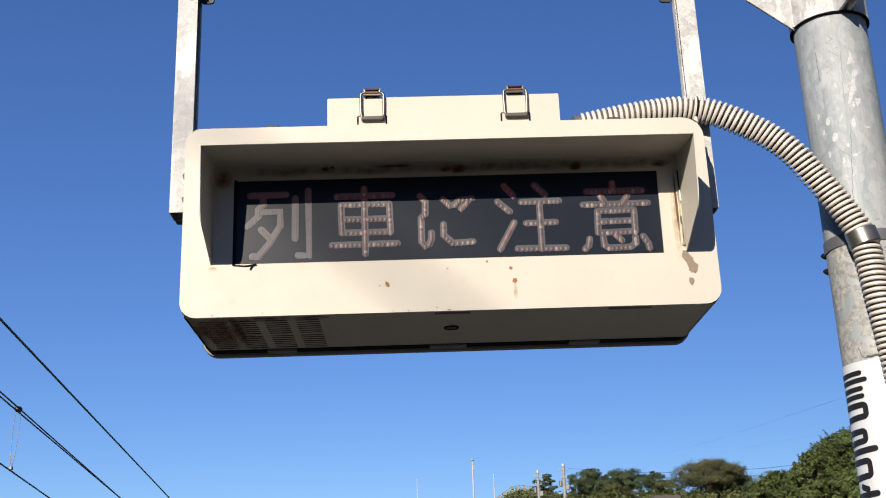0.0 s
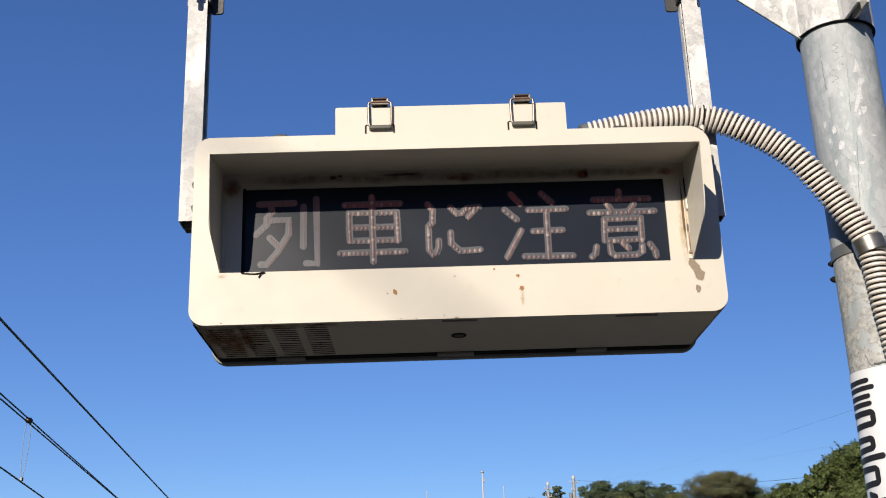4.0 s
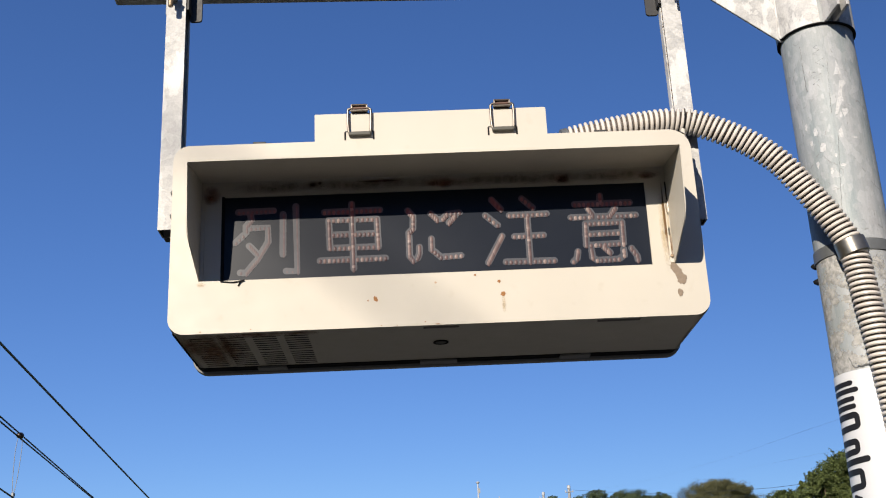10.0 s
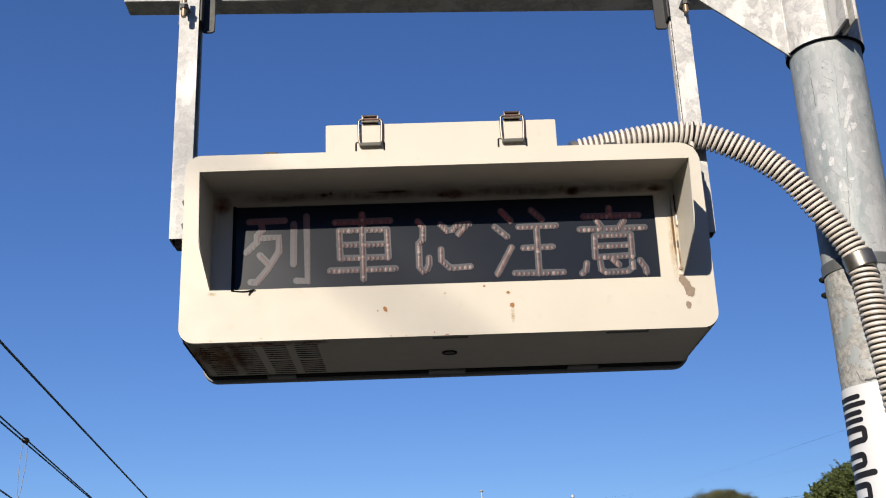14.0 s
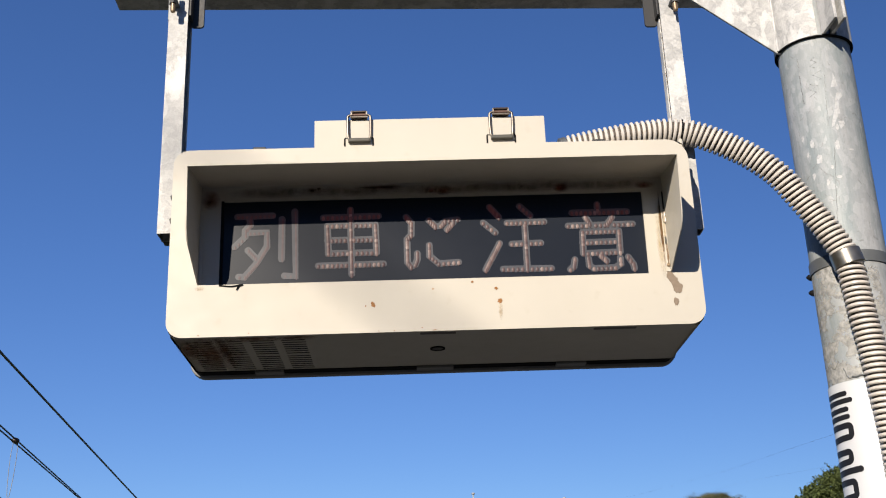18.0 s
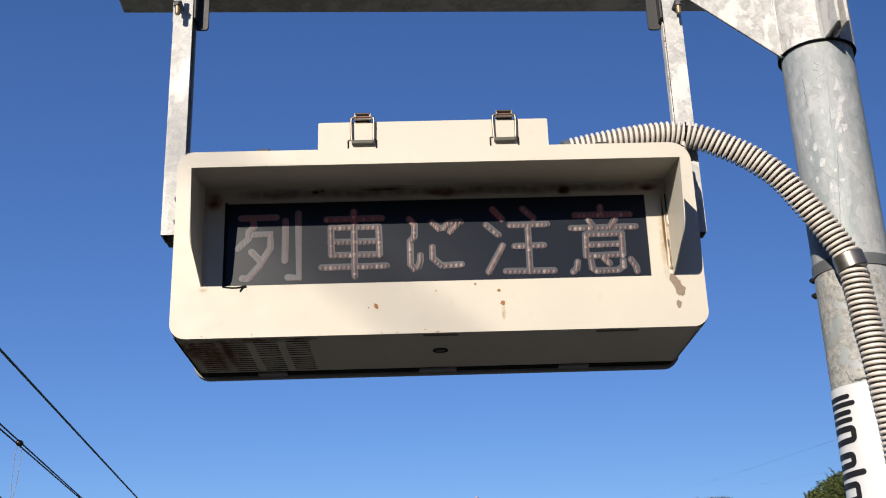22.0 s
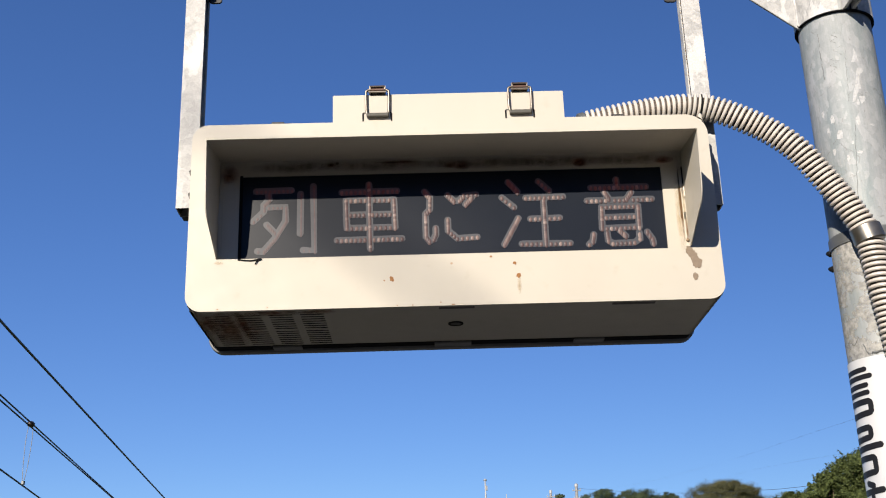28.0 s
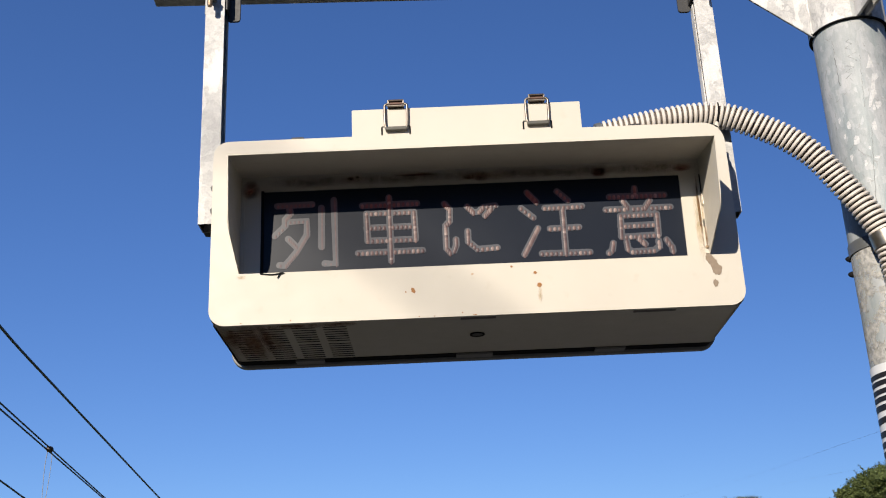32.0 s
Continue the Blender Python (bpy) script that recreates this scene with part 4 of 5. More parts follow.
# ---- flexible conduit ----
WAY = [(0.449, 2.675, 2.672), (0.5074, 2.67, 2.6832), (0.5836, 2.665, 2.6952), (0.6616, 2.664, 2.704), (0.7064, 2.663, 2.7027), (0.7472, 2.66, 2.6935), (0.8032, 2.655, 2.6666), (0.86, 2.652, 2.6325), (0.9116, 2.648, 2.586), (0.952, 2.65, 2.533), (0.985, 2.65, 2.4845), (1.010, 2.648, 2.4405), (1.0349, 2.645, 2.3855), (1.0433, 2.643, 2.3227), (1.0485, 2.641, 2.2517), (1.0562, 2.64, 2.1812), (1.062, 2.639, 2.096), (1.0674, 2.638, 2.0128), (1.0692, 2.638, 1.9318), (1.071, 2.638, 1.6), (1.071, 2.638, 0.9), (1.071, 2.638, 0.3), (1.071, 2.638, FLOOR)]
conduit = thing("flexible_conduit", (1.07, 2.638, FLOOR), "beige ribbed flexible conduit running from the sign down the pole", "conduit")
PITCH, CR, TIE = 0.0121, 0.0306, 0.711
centre = spline(WAY, PITCH / 16)
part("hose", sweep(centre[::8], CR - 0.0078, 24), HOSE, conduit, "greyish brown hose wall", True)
spiral, side = [], None
for i in range(1, len(centre) - 1):
    t = (centre[i + 1] - centre[i - 1]).normalized()
    side = t.orthogonal() if side is None else side
    side = (side - t * side.dot(t)).normalized()
    a = -2 * math.pi * i / 16
    spiral.append(centre[i] + (CR - 0.0040) * (math.cos(a) * side + math.sin(a) * t.cross(side)))
part("spiral_rib", sweep(spiral, 0.0040, 8), CONDUIT, conduit, "pale beige spiral rib", True)
mid = min(range(len(centre)), key=lambda i: (centre[i] - Vector((1.037, 2.645, 2.380))).length)
d = (centre[mid + 8] - centre[mid - 8]).normalized()
part("clamp_ring", sweep([centre[mid] - d * 0.018, centre[mid] - d * 0.016, centre[mid] + d * 0.016, centre[mid] + d * 0.018], [CR + 0.001, CR + 0.003, CR + 0.003, CR + 0.001], 40), POLISHED, conduit, "polished steel clamp ring", True)
k = min(range(len(centre)), key=lambda i: abs(centre[i].x - TIE))
d = (centre[k + 8] - centre[k - 8]).normalized()
part("cable_tie", sweep([centre[k] - d * 0.0016, centre[k] + d * 0.0016], CR - 0.0002, 32), BLACK, conduit, "narrow black tie", True)
gland = part("cable_gland", sweep([(0.436, 2.675, 2.6685), (0.438, 2.675, 2.669), (0.450, 2.675, 2.672), (0.452, 2.675, 2.6725)], [0.026, 0.029, 0.029, 0.026], 24), BAND, conduit, "dark grey cable gland", True)
part("gland_nut", sweep([(0.400, 2.675, 2.661), (0.412, 2.675, 2.664), (0.436, 2.675, 2.668)], [0.017, 0.022, 0.022], 6), BLACK, gland)

# ---- strap on the pole ----
strap = thing("pole_strap", (PX, PY, 2.405), "grey steel strap round the pole behind the conduit", "strap")
part("band", ring_of(PX, PY, PR + 0.0005, PR + 0.003, 2.383, 2.409), BAND, strap, smooth=True)
for z in (2.387, 2.350):
    p = Vector((PX - 0.066, PY + 0.036, z))
    part("strap_bolt", sweep([p, p + Vector((-0.012, 0.003, 0)), p + Vector((-0.017, 0.004, 0.001)), p + Vector((-0.020, 0.005, 0.001))], [0.0075, 0.0075, 0.005, 0.002], 10), BLACK, strap, smooth=True)

# ---- white wrap with black marks ----
WT = 2.122
wrap = thing("pole_wrap", (PX, PY, 0.9), "white vinyl sheet with bold black marks wrapped round the pole", "wrap")
part("sheet", ring_of(PX, PY, PR + 0.0005, PR + 0.0022, 0.9, WT, n=72), VINYL, wrap, smooth=True)


def bent(bm, rr, cuts=12):
    """Bends a flat outline, drawn as arc length and height, round the pole."""
    lo, hi = min(v.co.x for v in bm.verts), max(v.co.x for v in bm.verts)
    for k in range(1, cuts):
        bmesh.ops.bisect_plane(bm, geom=bm.verts[:] + bm.edges[:] + bm.faces[:], plane_co=(lo + (hi - lo) * k / cuts, 0, 0), plane_no=(1, 0, 0))
    for v in bm.verts:
        a, k = v.co.x / rr, rr + v.co.y
        v.co = Vector((PX + k * math.cos(a), PY + k * math.sin(a), v.co.z))
    return bm


def mark(pts, r):
    """A bold stroke bent round the pole: points as degrees round it and height."""
    rr = PR + 0.0024
    flat = [(radians(a) * rr, z) for a, z in pts]
    return bent(bar(flat, r, 0.0, 0.0008), rr)


def hook(top, low, end):
    """A bold round-cornered U lying on its side."""
    r = min(0.0062, (top - low) * 0.42)
    turn = [(math.sin(a), 1 - math.cos(a)) for a in np.linspace(0, math.pi / 2, 6)]
    wide = math.degrees(r / PR)
    over = [(end - wide + wide * u, top - r * v) for u, v in turn]
    back = [(end - wide + wide * u, low + r * v) for u, v in turn[::-1]]
    return [(-190, top)] + over + back + [(-190, low - 0.002)]


MARKS = [[(-190, 2.0975), (-148.5, 2.0980)], [(-190, 2.0820), (-141.5, 2.0825)], [(-190, 2.0642), (-149.5, 2.0645)], [(-190, 2.0482), (-149, 2.0485)],
         hook(2.0300, 2.0055, -147), hook(1.9755, 1.9550, -154), [(-190, 1.9335), (-141, 1.9365)], hook(1.9135, 1.8830, -154),
         [(-176, 1.8622), (-164, 1.8560)], [(-190, 1.8435), (-148, 1.8455)], [(-168.5, 1.8445), (-168.5, 1.795)], hook(1.788, 1.762, -148)]
for m in MARKS:
    part("mark", mark(m, 0.0064 if len(m) > 2 or m[0][1] < 1.95 else 0.0053), INK, wrap, "bold black mark", False)

# flakes and dried films on the old zinc of the pole
def on_pole(name, outline, mat, label, lift=0.0001, cuts=5):
    """A thin sheet on the pole, its outline given as degrees round it and height."""
    rr = PR + lift
    part(name, bent(prism([(radians(a) * rr, z) for a, z in outline], 0.0, 0.0001), rr, cuts), mat, pole, label)


on_pole("flake", [(-88, 2.796), (-80, 2.797), (-78, 2.788), (-86, 2.776), (-88, 2.752), (-90, 2.738), (-95, 2.726), (-99, 2.711), (-103, 2.710), (-100, 2.730), (-95, 2.752), (-92, 2.770)], FLAKE, "bright streak of bare zinc")
on_pole("flake", [(-88, 2.848), (-85, 2.832), (-83, 2.812), (-95, 2.811), (-90, 2.830)], FLAKE, "bright streak of bare zinc")
rng = random.Random(15)
for a, z, w, h in ((-137, 2.678, 7, 0.022), (-99, 2.662, 8, 0.026), (-79, 2.652, 12, 0.007), (-147, 2.657, 6, 0.016), (-129, 2.636, 12, 0.024), (-87, 2.716, 11, 0.024), (-95, 2.708, 6, 0.018), (-122, 2.575, 6, 0.018), (-142, 2.600, 7, 0.020), (-152, 2.700, 6, 0.022), (-88, 2.747, 5, 0.014), (-112, 2.610, 5, 0.012), (-104, 2.586, 9, 0.010)):
    pts = [(a + w * 0.5 * k * math.cos(t), z + h * 0.5 * k * math.sin(t)) for k, t in ((rng.uniform(0.6, 1.15), 2 * math.pi * i / 7 + rng.uniform(-0.25, 0.25)) for i in range(7))]
    on_pole("flake", pts, FLAKE, "pale angular flake of zinc")
jag = [(a, 2.3815 + 0.001 * rng.random()) for a in range(-68, -203, -9)]
on_pole("crust", [(-200, 2.1235), (-64, 2.1235)] + jag, CRUST, "pale cracked crust on the old zinc below the strap", 0.0002, 40)

# ---- overhead wires of the railway ----
def strung(name, points, step, thick, thin, label):
    """A wire along a smooth line, going from thick to thin where it runs unseen over the platform."""
    path = spline(points, step)
    return tagged(part(name, sweep(path, [thin + (thick - thin) * smooth(-2, 12, p.y) for p in path], 8), WIRE, smooth=True), label, "wire")


# the unseen part over the platform is bent and thinned to shape its shadow
strung("feeder_wire", [(-20.9, 139, 9.2), (-17.18, 101.5, 9.2), (-13.56, 64.4, 9.2), (-11.745, 45.85, 9.2), (-9.93, 27.3, 9.2), (-8.93, 17.1, 9.2), (-6.95, -13.7, 8.98), (-6.2, -45, 9.2), (-7.5, -90, 9.6)], 1.0, 0.032, 0.0185, "dark feeder wire strung high beside the track")
strung("messenger_wire", [(-12.385, 76.5, 4.94), (-9.5, 51.5, 4.85), (-6.62, 26.5, 4.752), (-5.957, 20.75, 4.730), (-5.295, 15.0, 4.708), (-4.72, 10, 4.69), (-3.0, -5, 4.64), (-0.1, -30, 4.64), (3.4, -60, 4.64)], 0.5, 0.011, 0.011, "dark messenger wire of the overhead line")
strung("messenger_wire", [(-12.4, 76.5, 4.76), (-9.5, 51.5, 4.757), (-6.62, 26.5, 4.762), (-5.96, 20.75, 4.764), (-5.296, 15.0, 4.768), (-4.72, 10, 4.765), (-3.0, -5, 4.71), (-0.1, -30, 4.71), (3.4, -60, 4.71)], 0.5, 0.011, 0.011, "dark messenger wire of the overhead line")
tagged(part("contact_wire", sweep([(-0.01, -23.73, 3.95), (-5.46, 15.67, 3.95), (-12.0, 62.95, 3.95)], 0.0115, 8), WIRE, smooth=True), "dark contact wire of the overhead line", "wire")
drop = thing("wire_dropper", (-5.42, 16.0, 3.95), "thin wire loop hanging between messenger and contact wire", "dropper")
for s in (-1, 1):
    part("strand", sweep(spline([(-5.385 + 0.030 * s, 16.0, 4.70), (-5.395 + 0.042 * s, 16.0, 4.50), (-5.41 + 0.032 * s, 16.0, 4.18), (-5.42 + 0.014 * s, 16.0, 3.985), (-5.42, 16.0, 3.955)], 0.02), 0.0045, 8), PALE_WIRE, drop, smooth=True)
q = bmesh.new()
bmesh.ops.create_icosphere(q, subdivisions=2, radius=0.052, matrix=Matrix.Translation((-5.380, 15.98, 4.724)) @ Matrix.Diagonal((1, 1.4, 0.85, 1)))
part("clamp", q, BROWN_STEEL, drop, "round dark clamp", True)
part("clip", box(-5.438, -5.402, 15.97, 16.03, 3.905, 3.955, 0.006), BAND, drop, "small grey clip")

# ---- plants ----
def leaves(name, centres, sizes, mat, rng, parent=None, label="", flat=0.5, out=None):
    """Many small bent leaves, one island each."""
    n = len(centres)
    c = np.asarray(centres, float)
    s = np.asarray(sizes, float)[:, None]
    u = rng.normal(size=(n, 3))
    u[:, 2] *= flat
    if out is None:
        w = np.cross(u, rng.normal(size=(n, 3)))
    else:
        # leaves lie like a skin over their clump
        k = out / np.maximum(1e-6, np.linalg.norm(out, axis=1))[:, None] + rng.normal(size=(n, 3)) * 0.38
        w = np.cross(k, u)
        u = np.cross(w, k)
    u /= np.linalg.norm(u, axis=1)[:, None]
    w /= np.linalg.norm(w, axis=1)[:, None]
    k = np.cross(u, w)
    v = np.stack([c - u * s, c - w * s * 0.45 + k * s * 0.12, c + u * s, c + w * s * 0.45 + k * s * 0.12], 1).reshape(-1, 3)
    o = v.mean(0)
    me = bpy.data.meshes.new(name)
    i = np.arange(n) * 4
    me.from_pydata((v - o).tolist(), [], np.stack([i, i + 1, i + 2, i + 3], 1).tolist())
    me.materials.append(mat)
    ob = new(name, me)
    ORIGIN[ob] = Vector(o)
    ob.location = ORIGIN[ob] - (ORIGIN[parent] if parent else Vector())
    ob.parent = parent
    return tagged(ob, label)


def tree(name, x, y, top, wide, crown, mat, label, lobes=9, per=900, leaf=0.12, flat=0.5, spread=0.30, lean=0.0, seed=1, sprigs=0, low=-0.7, ragged=0.22):
    """Tapered trunk, forking limbs, and a crown of overlapping lobes of leaves with gaps between them."""
    rng = np.random.default_rng(seed)
    top -= 0.0011 * y
    z0 = height(x, y) - 0.2
    t = thing(name, (x, y, z0), label, "tree")
    mid = top - crown * 0.5
    r = 0.035 * (top - z0) + 0.03
    fork = Vector((x + lean * 0.6, y, max(z0 + 0.5, top - crown * 0.95)))
    trunk = spline([(x, y, z0), (x + lean * 0.25, y + 0.1, (z0 + fork.z) / 2), fork, (x + lean, y, mid + crown * 0.1)], 0.25)
    part("trunk", sweep(trunk, [r * (1 - 0.75 * i / len(trunk)) for i in range(len(trunk))], 8), BARK, t, smooth=True)
    pts, size, out = [], [], []
    for k in range(lobes):
        # lobes wind upwards round the crown, so that they fill it without gathering
        u = low + (k + 0.5) / lobes * (1.0 - low)
        a = k * 2.4 + rng.uniform(-0.5, 0.5)
        rr = math.sqrt(max(0.02, 1 - u * u)) * rng.uniform(0.55, 0.80) * wide / 2
        ls = wide * spread * rng.uniform(0.72, 1.15)
        c = np.array((x + lean + rr * math.cos(a), y + rr * math.sin(a), mid + u * (crown * 0.5 - ls * flat * 0.6)))
        limb = spline([fork, fork.lerp(Vector(c), 0.5) + Vector((0, 0, 0.08 * crown)), Vector(c)], 0.3)
        part("limb", sweep(limb, [max(0.012, r * 0.38 * (1 - 0.85 * i / len(limb))) for i in range(len(limb))], 6), BARK, t, smooth=True)
        # tufts over the lobe, thick above and thin below, each with its own leaves
        tufts = 26
        d = rng.normal(size=(tufts, 3))
        d[:, 2] = np.where(d[:, 2] < 0, d[:, 2] * 0.45, d[:, 2])
        d /= np.linalg.norm(d, axis=1)[:, None]
        hub = d * ls * rng.uniform(1 - ragged, 1.0, tufts)[:, None] * np.array((1, 1, flat))
        n = per // tufts
        g = np.clip(rng.normal(size=(tufts, n, 3)), -1.9, 1.9) * ls * np.array((0.13, 0.13, 0.085))
        p = hub[:, None, :] + g
        pts.append(c + p.reshape(-1, 3))
        out.append((d[:, None, :] * np.array((1, 1, 1.5)) + g / ls * 2.2 + np.array((0, 0, 0.25))).reshape(-1, 3))
        size.append(rng.uniform(0.55, 1.15, tufts * n) * leaf)
    for k in range(sprigs):
        # shoots that stand out of the crown
        a, u = rng.uniform(0, 2 * math.pi), rng.uniform(-0.1, 1.0)
        rr = math.sqrt(max(0.0, 1 - u * u)) * wide * 0.47
        c = np.array((x + lean + rr * math.cos(a), y + rr * math.sin(a), mid + u * crown * 0.46))
        way = np.array((math.cos(a) * 0.7, math.sin(a) * 0.7, 0.9)) + rng.normal(size=3) * 0.3
        n = 34
        f = rng.uniform(0, 1, n)[:, None]
        g = rng.normal(size=(n, 3)) * 0.055 * (1.2 - f)
        pts.append(c + way * f * wide * 0.08 + g)
        out.append(g * 6 + np.array((0, 0, 0.6)))
        size.append(rng.uniform(0.5, 1.1, n) * leaf)
    leaves("crown", np.concatenate(pts), np.concatenate(size), mat, rng, t, "crown of leaves in uneven clumps", out=np.concatenate(out))
    return t


tree("broadleaf_tree", 19.4, 130, 18.75, 4.5, 3.4, LEAF_DARK, "dark green rounded tree on the hill crest", 12, 2200, 0.080, 0.50, 0.29, seed=2)
tree("broadleaf_tree", 23.6, 131, 18.65, 5.0, 3.0, LEAF_DARK, "dark green spreading tree on the hill crest", 13, 2200, 0.080, 0.36, 0.28, seed=3, low=-0.4)
tree("broadleaf_tree", 21.5, 127, 16.8, 3.6, 2.6, LEAF_SCRUB, "lower olive green tree filling the crest", 9, 1500, 0.080, seed=12)
tree("broadleaf_tree", 27.4, 128, 17.0, 3.4, 2.6, LEAF_SCRUB, "lower olive green tree beside the broad pine", 9, 1500, 0.080, 0.5, 0.28, seed=15)
tree("broadleaf_tree", 28.0, 136, 18.95, 3.0, 2.2, LEAF_DARK, "small greyish green tree on the hill crest", 8, 1400, 0.080, 0.45, 0.29, seed=4)
tree("pine_tree", 33.0, 130, 19.25, 8.3, 3.7, LEAF_PINE, "broad brownish flat-topped pine on the hill crest", 26, 2900, 0.066, 0.20, 0.25, lean=0.3, seed=5, low=-0.55, ragged=0.25)
tree("pine_tree", 35.9, 132, 18.0, 5.4, 3.0, LEAF_DARK, "dark pine beside the broader pine", 16, 2000, 0.075, 0.36, 0.26, seed=13)
tree("pine_tree", 17.3, 152, 21.3, 2.4, 3.8, LEAF_DARK, "thin ragged pine beside the utility poles", 8, 700, 0.10, 0.4, 0.24, seed=6, ragged=0.4)
tree("broadleaf_tree", 16.2, 148, 20.4, 2.4, 2.4, LEAF_DARK, "small dark tree beside the utility poles", 6, 1000, 0.085, seed=14)
tree("broadleaf_tree", 39.5, 128, 17.6, 4.2, 3.0, LEAF_DARK, "dark green tree on the hill", 9, 1400, 0.085, seed=9)
tree("broadleaf_tree", 23.35, 61, 11.25, 5.5, 5.4, LEAF_MID, "leafy green tree standing close beyond the pole", 38, 1900, 0.080, 0.75, 0.20, seed=7, sprigs=170, ragged=0.5)
tree("broadleaf_tree", 21.05, 60.5, 10.05, 3.0, 3.6, LEAF_MID, "leafy green bush below the taller tree", 18, 1200, 0.090, 0.75, 0.22, seed=8, sprigs=80, ragged=0.5)
tree("broadleaf_tree", 20.65, 66, 9.75, 3.4, 2.9, LEAF_MID, "low leafy green bush on the slope", 17, 1100, 0.090, 0.70, 0.22, seed=10, sprigs=70, ragged=0.5)
tree("broadleaf_tree", 27.8, 62, 12.1, 5.2, 5.5, LEAF_MID, "leafy green tree on the slope", 18, 1500, 0.085, 0.55, 0.26, seed=11, ragged=0.34)

gen = np.random.default_rng(21)
cen, siz = [], []
for k in range(5200):
    y = 48 + 110 * gen.uniform() ** 1.2
    az = gen.uniform(0.03, 0.52)
    x = az * y
    h = height(x, y)
    tall = gen.uniform(0.2, 0.75) * (1.0 if 0.13 < az else 0.35) * (y / 110) ** 0.5
    m = 16
    g = gen.normal(size=(m, 3)) * np.array([0.55, 0.55, 0.32]) * (0.4 + tall)
    cen.append(np.array([x, y, h + tall * 0.6]) + g)
    siz.append(gen.uniform(0.6, 1.2, m) * (0.10 + 0.0013 * y))
scrub = leaves("hillside_scrub", np.concatenate(cen), np.concatenate(siz), LEAF_SCRUB, gen)
tagged(scrub, "olive green scrub covering the hillside", "scrub", kind="stuff")

# ---- on the hill: poles, masts, stones ----
def utility_pole(x, y, top, r):
    z0 = height(x, y) - 0.3
    p = thing("utility_pole", (x, y, z0), "pale concrete utility pole with crossarms on the hill", "pole", "utility poles")
    part("shaft", sweep([(x, y, z0), (x, y, top)], [r * 1.35, r], 12), CONCRETE, p, smooth=True)
    part("insulator_cap", sweep([(x, y, top - 0.02), (x, y, top + 0.22), (x, y, top + 0.30)], [r * 1.3, r * 1.25, r * 0.5], 10), WHITE_PAINT, p, "white cap", True)
    for z, w in ((top - 0.45, 0.42), (top - 1.2, 0.32)):
        arm = part("crossarm", box(x - w, x + w, y - r - 0.06, y - r, z, z + 0.08), CONCRETE, p)
        for k in (-0.85, 0.0, 0.85):
            part("insulator", sweep([(x + k * w, y - r - 0.03, z + 0.08), (x + k * w, y - r - 0.03, z + 0.25)], [0.035, 0.025], 8), WHITE_PAINT, arm)
    part("junction_box", box(x + r, x + r + 0.30, y - 0.15, y + 0.15, top - 2.3, top - 1.8, 0.03), CONCRETE, p)
    part("transformer", sweep([(x - r - 0.2, y, top - 2.0), (x - r - 0.2, y, top - 1.95), (x - r - 0.2, y, top - 1.45), (x - r - 0.2, y, top - 1.4)], [0.12, 0.17, 0.17, 0.10], 12), BAND, p, "grey transformer can", True)
    return p


utility_pole(14.63, 115, 17.05, 0.14)
utility_pole(12.05, 115, 16.5, 0.12)


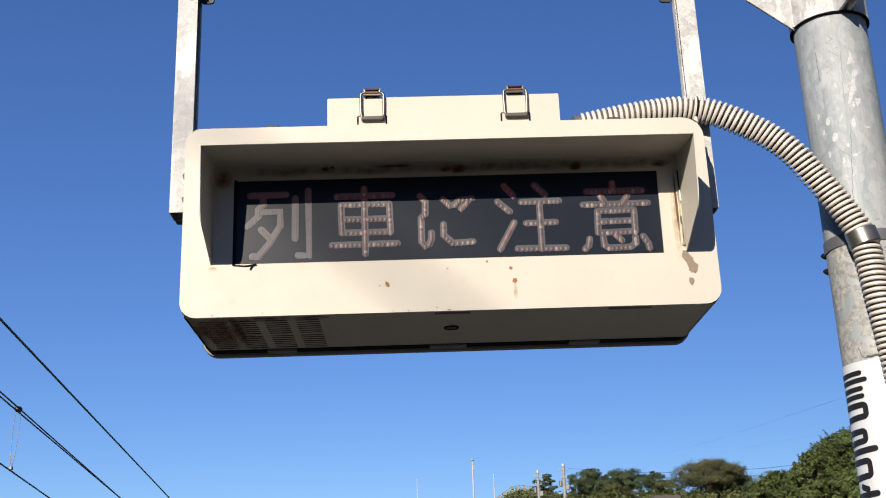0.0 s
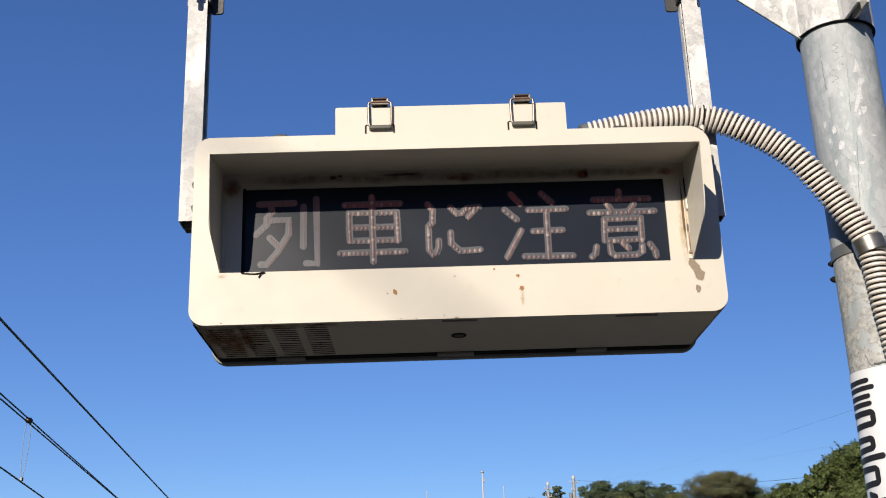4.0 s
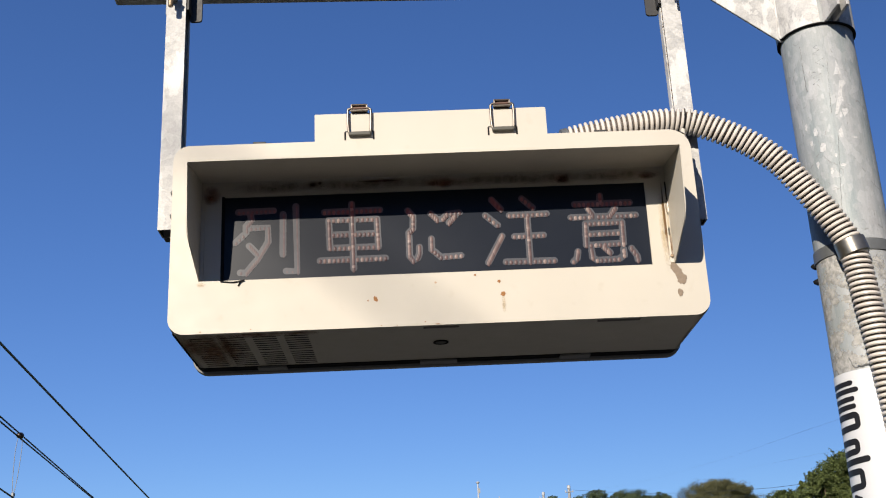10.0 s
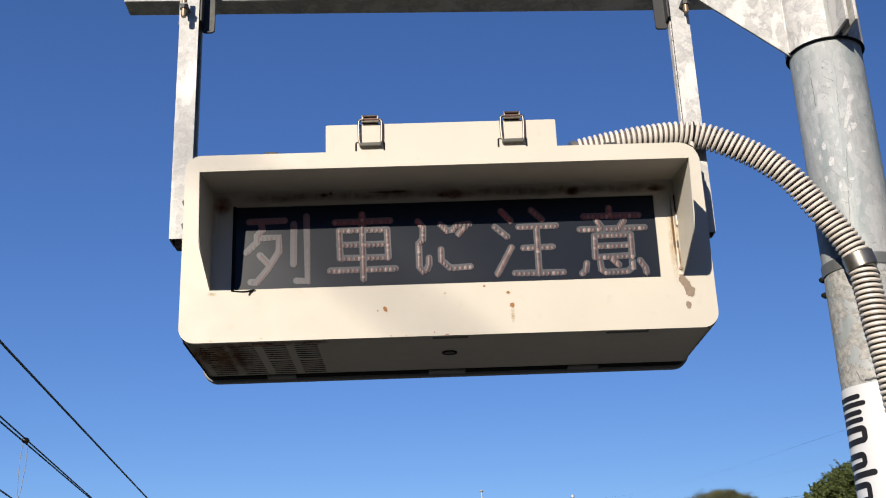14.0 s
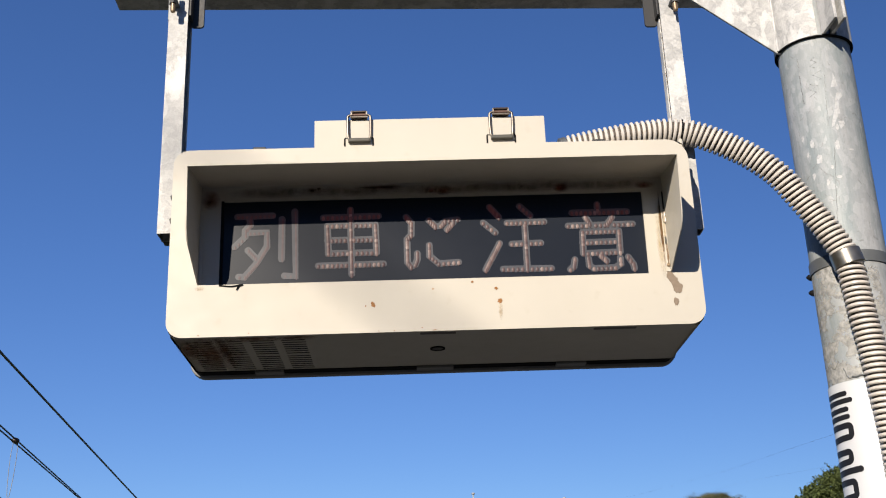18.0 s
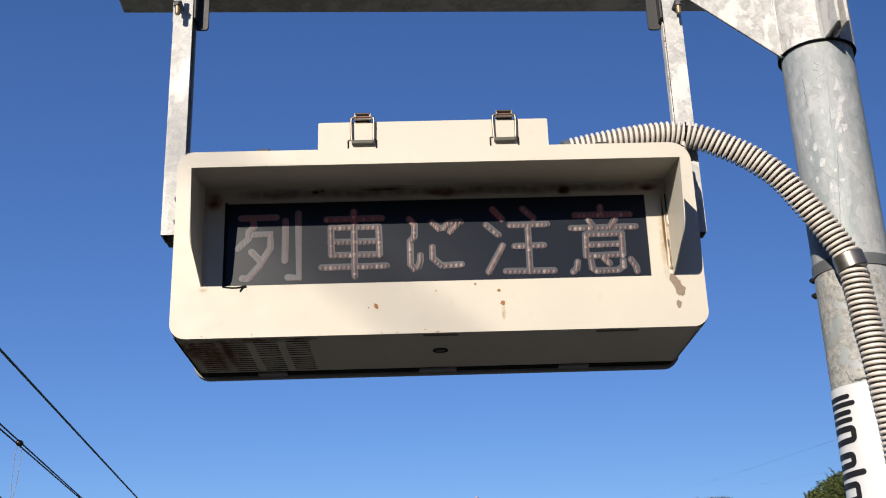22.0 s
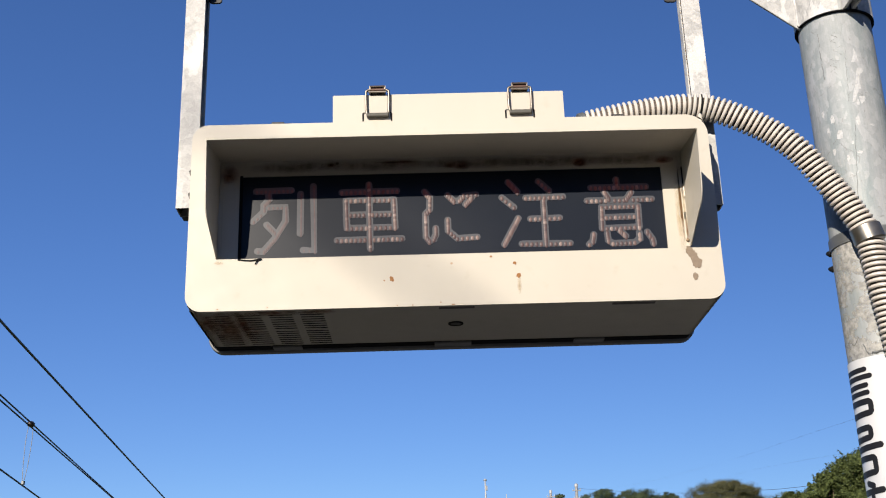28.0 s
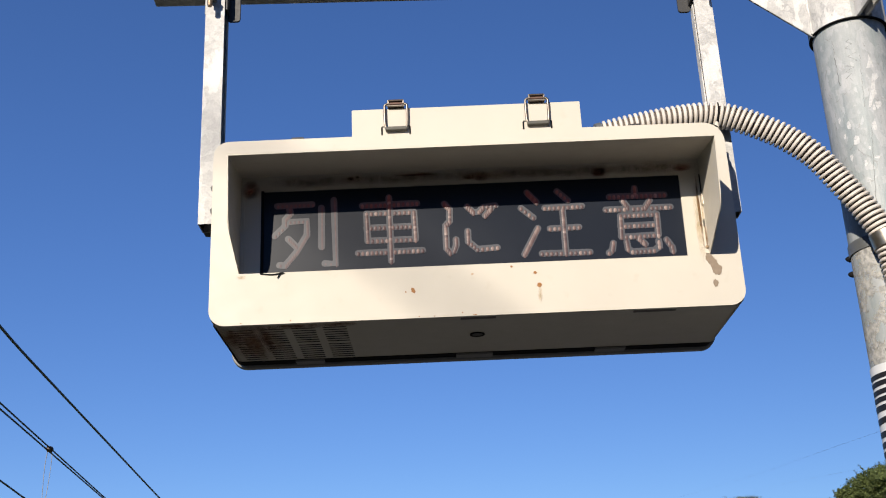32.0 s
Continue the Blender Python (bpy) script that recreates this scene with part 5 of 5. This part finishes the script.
def mast(x, y, top, r, ball):
    z0 = height(x, y) - 0.3
    m = thing("antenna_mast", (x, y, z0), "slender white mast far behind the ridge", "mast", "distant masts")
    part("shaft", sweep([(x, y, z0), (x, y, top - 2.2)], r, 10), WHITE_PAINT, m, smooth=True)
    part("tip", sweep([(x, y, top - 2.2), (x, y, top - 0.3)], r * 0.75, 10), WHITE_PAINT, m, smooth=True)
    if ball:
        part("lamp_head", sweep([(x, y, top - 0.4), (x, y, top - 0.2), (x, y, top)], [r, r * 2.4, r], 12), WHITE_PAINT, m, smooth=True)
        part("box", box(x + r * 0.6, x + r * 2.4, y - r * 2, y, top - 2.0, top - 1.2), CONCRETE, m)
    return m


mast(9.70, 200, 30.3, 0.15, True)
mast(0.03, 200, 27.5, 0.10, False)
mast(13.28, 200, 27.9, 0.09, False)
rng = random.Random(11)
for k in range(9):
    x = 10.6 + k * 0.82
    z = height(x, 150)
    p = thing("stone_marker", (x, 150, z - 0.1), "grey stone marker standing on the ridge", "stone", "ridge stones")
    h = rng.uniform(0.55, 1.2)
    part("block", box(x - 0.22, x + 0.22, 149.8, 150.2, z - 0.1, z + h, 0.03), STONE, p)
    part("plinth", box(x - 0.36, x + 0.36, 149.65, 150.35, z - 0.15, z + 0.16, 0.03), STONE, p)
fence = thing("ridge_fence", (9.5, 149, height(9.5, 149)), "thin grey metal fence along the ridge", "fence")
last = None
for k in range(14):
    x = 8.6 + k * 0.62
    z = height(x, 149)
    part("post", sweep([(x, 149, z - 0.1), (x, 149, z + 1.0)], 0.03, 6), BAND, fence)
    if last:
        for dz in (0.5, 0.95):
            part("rail", sweep([(last[0], 149, last[1] + dz), (x, 149, z + dz)], 0.02, 6), BAND, fence)
    last = (x, z)
hz = height(21.2, 100)
house = thing("hillside_house", (21.2, 100, hz), "small house with a dark tiled roof among the trees", "house")
part("wall", box(20.0, 22.3, 98.8, 101.2, hz - 0.5, 11.4), PLASTER, house)
part("roof", prism([(19.6, 11.4), (22.7, 11.4), (22.2, 12.12), (20.1, 12.12)], 98.4, 101.6), TILE, house, "dark tiled roof")
for pts, r in (([(36, 240, 33.5), (33.0, 180, 26.06), (30.5, 120, 19.74), (20.21, 60, 12.04), (13.0, 25, 7.2)], 0.0030),
               ([(42, 170, 24.6), (33.39, 120, 18.82), (22.79, 60, 11.09), (19.0, 40, 8.4)], 0.0022),
               ([(14.63, 114.8, 16.85), (18.8, 97, 13.9), (22.49, 80, 11.69), (23.51, 70, 10.64), (24.6, 60, 9.6)], 0.012)):
    tagged(part("power_line", sweep(spline(pts, 4.0), r, 6), WIRE, smooth=True), "thin power line crossing above the hill", "wire")
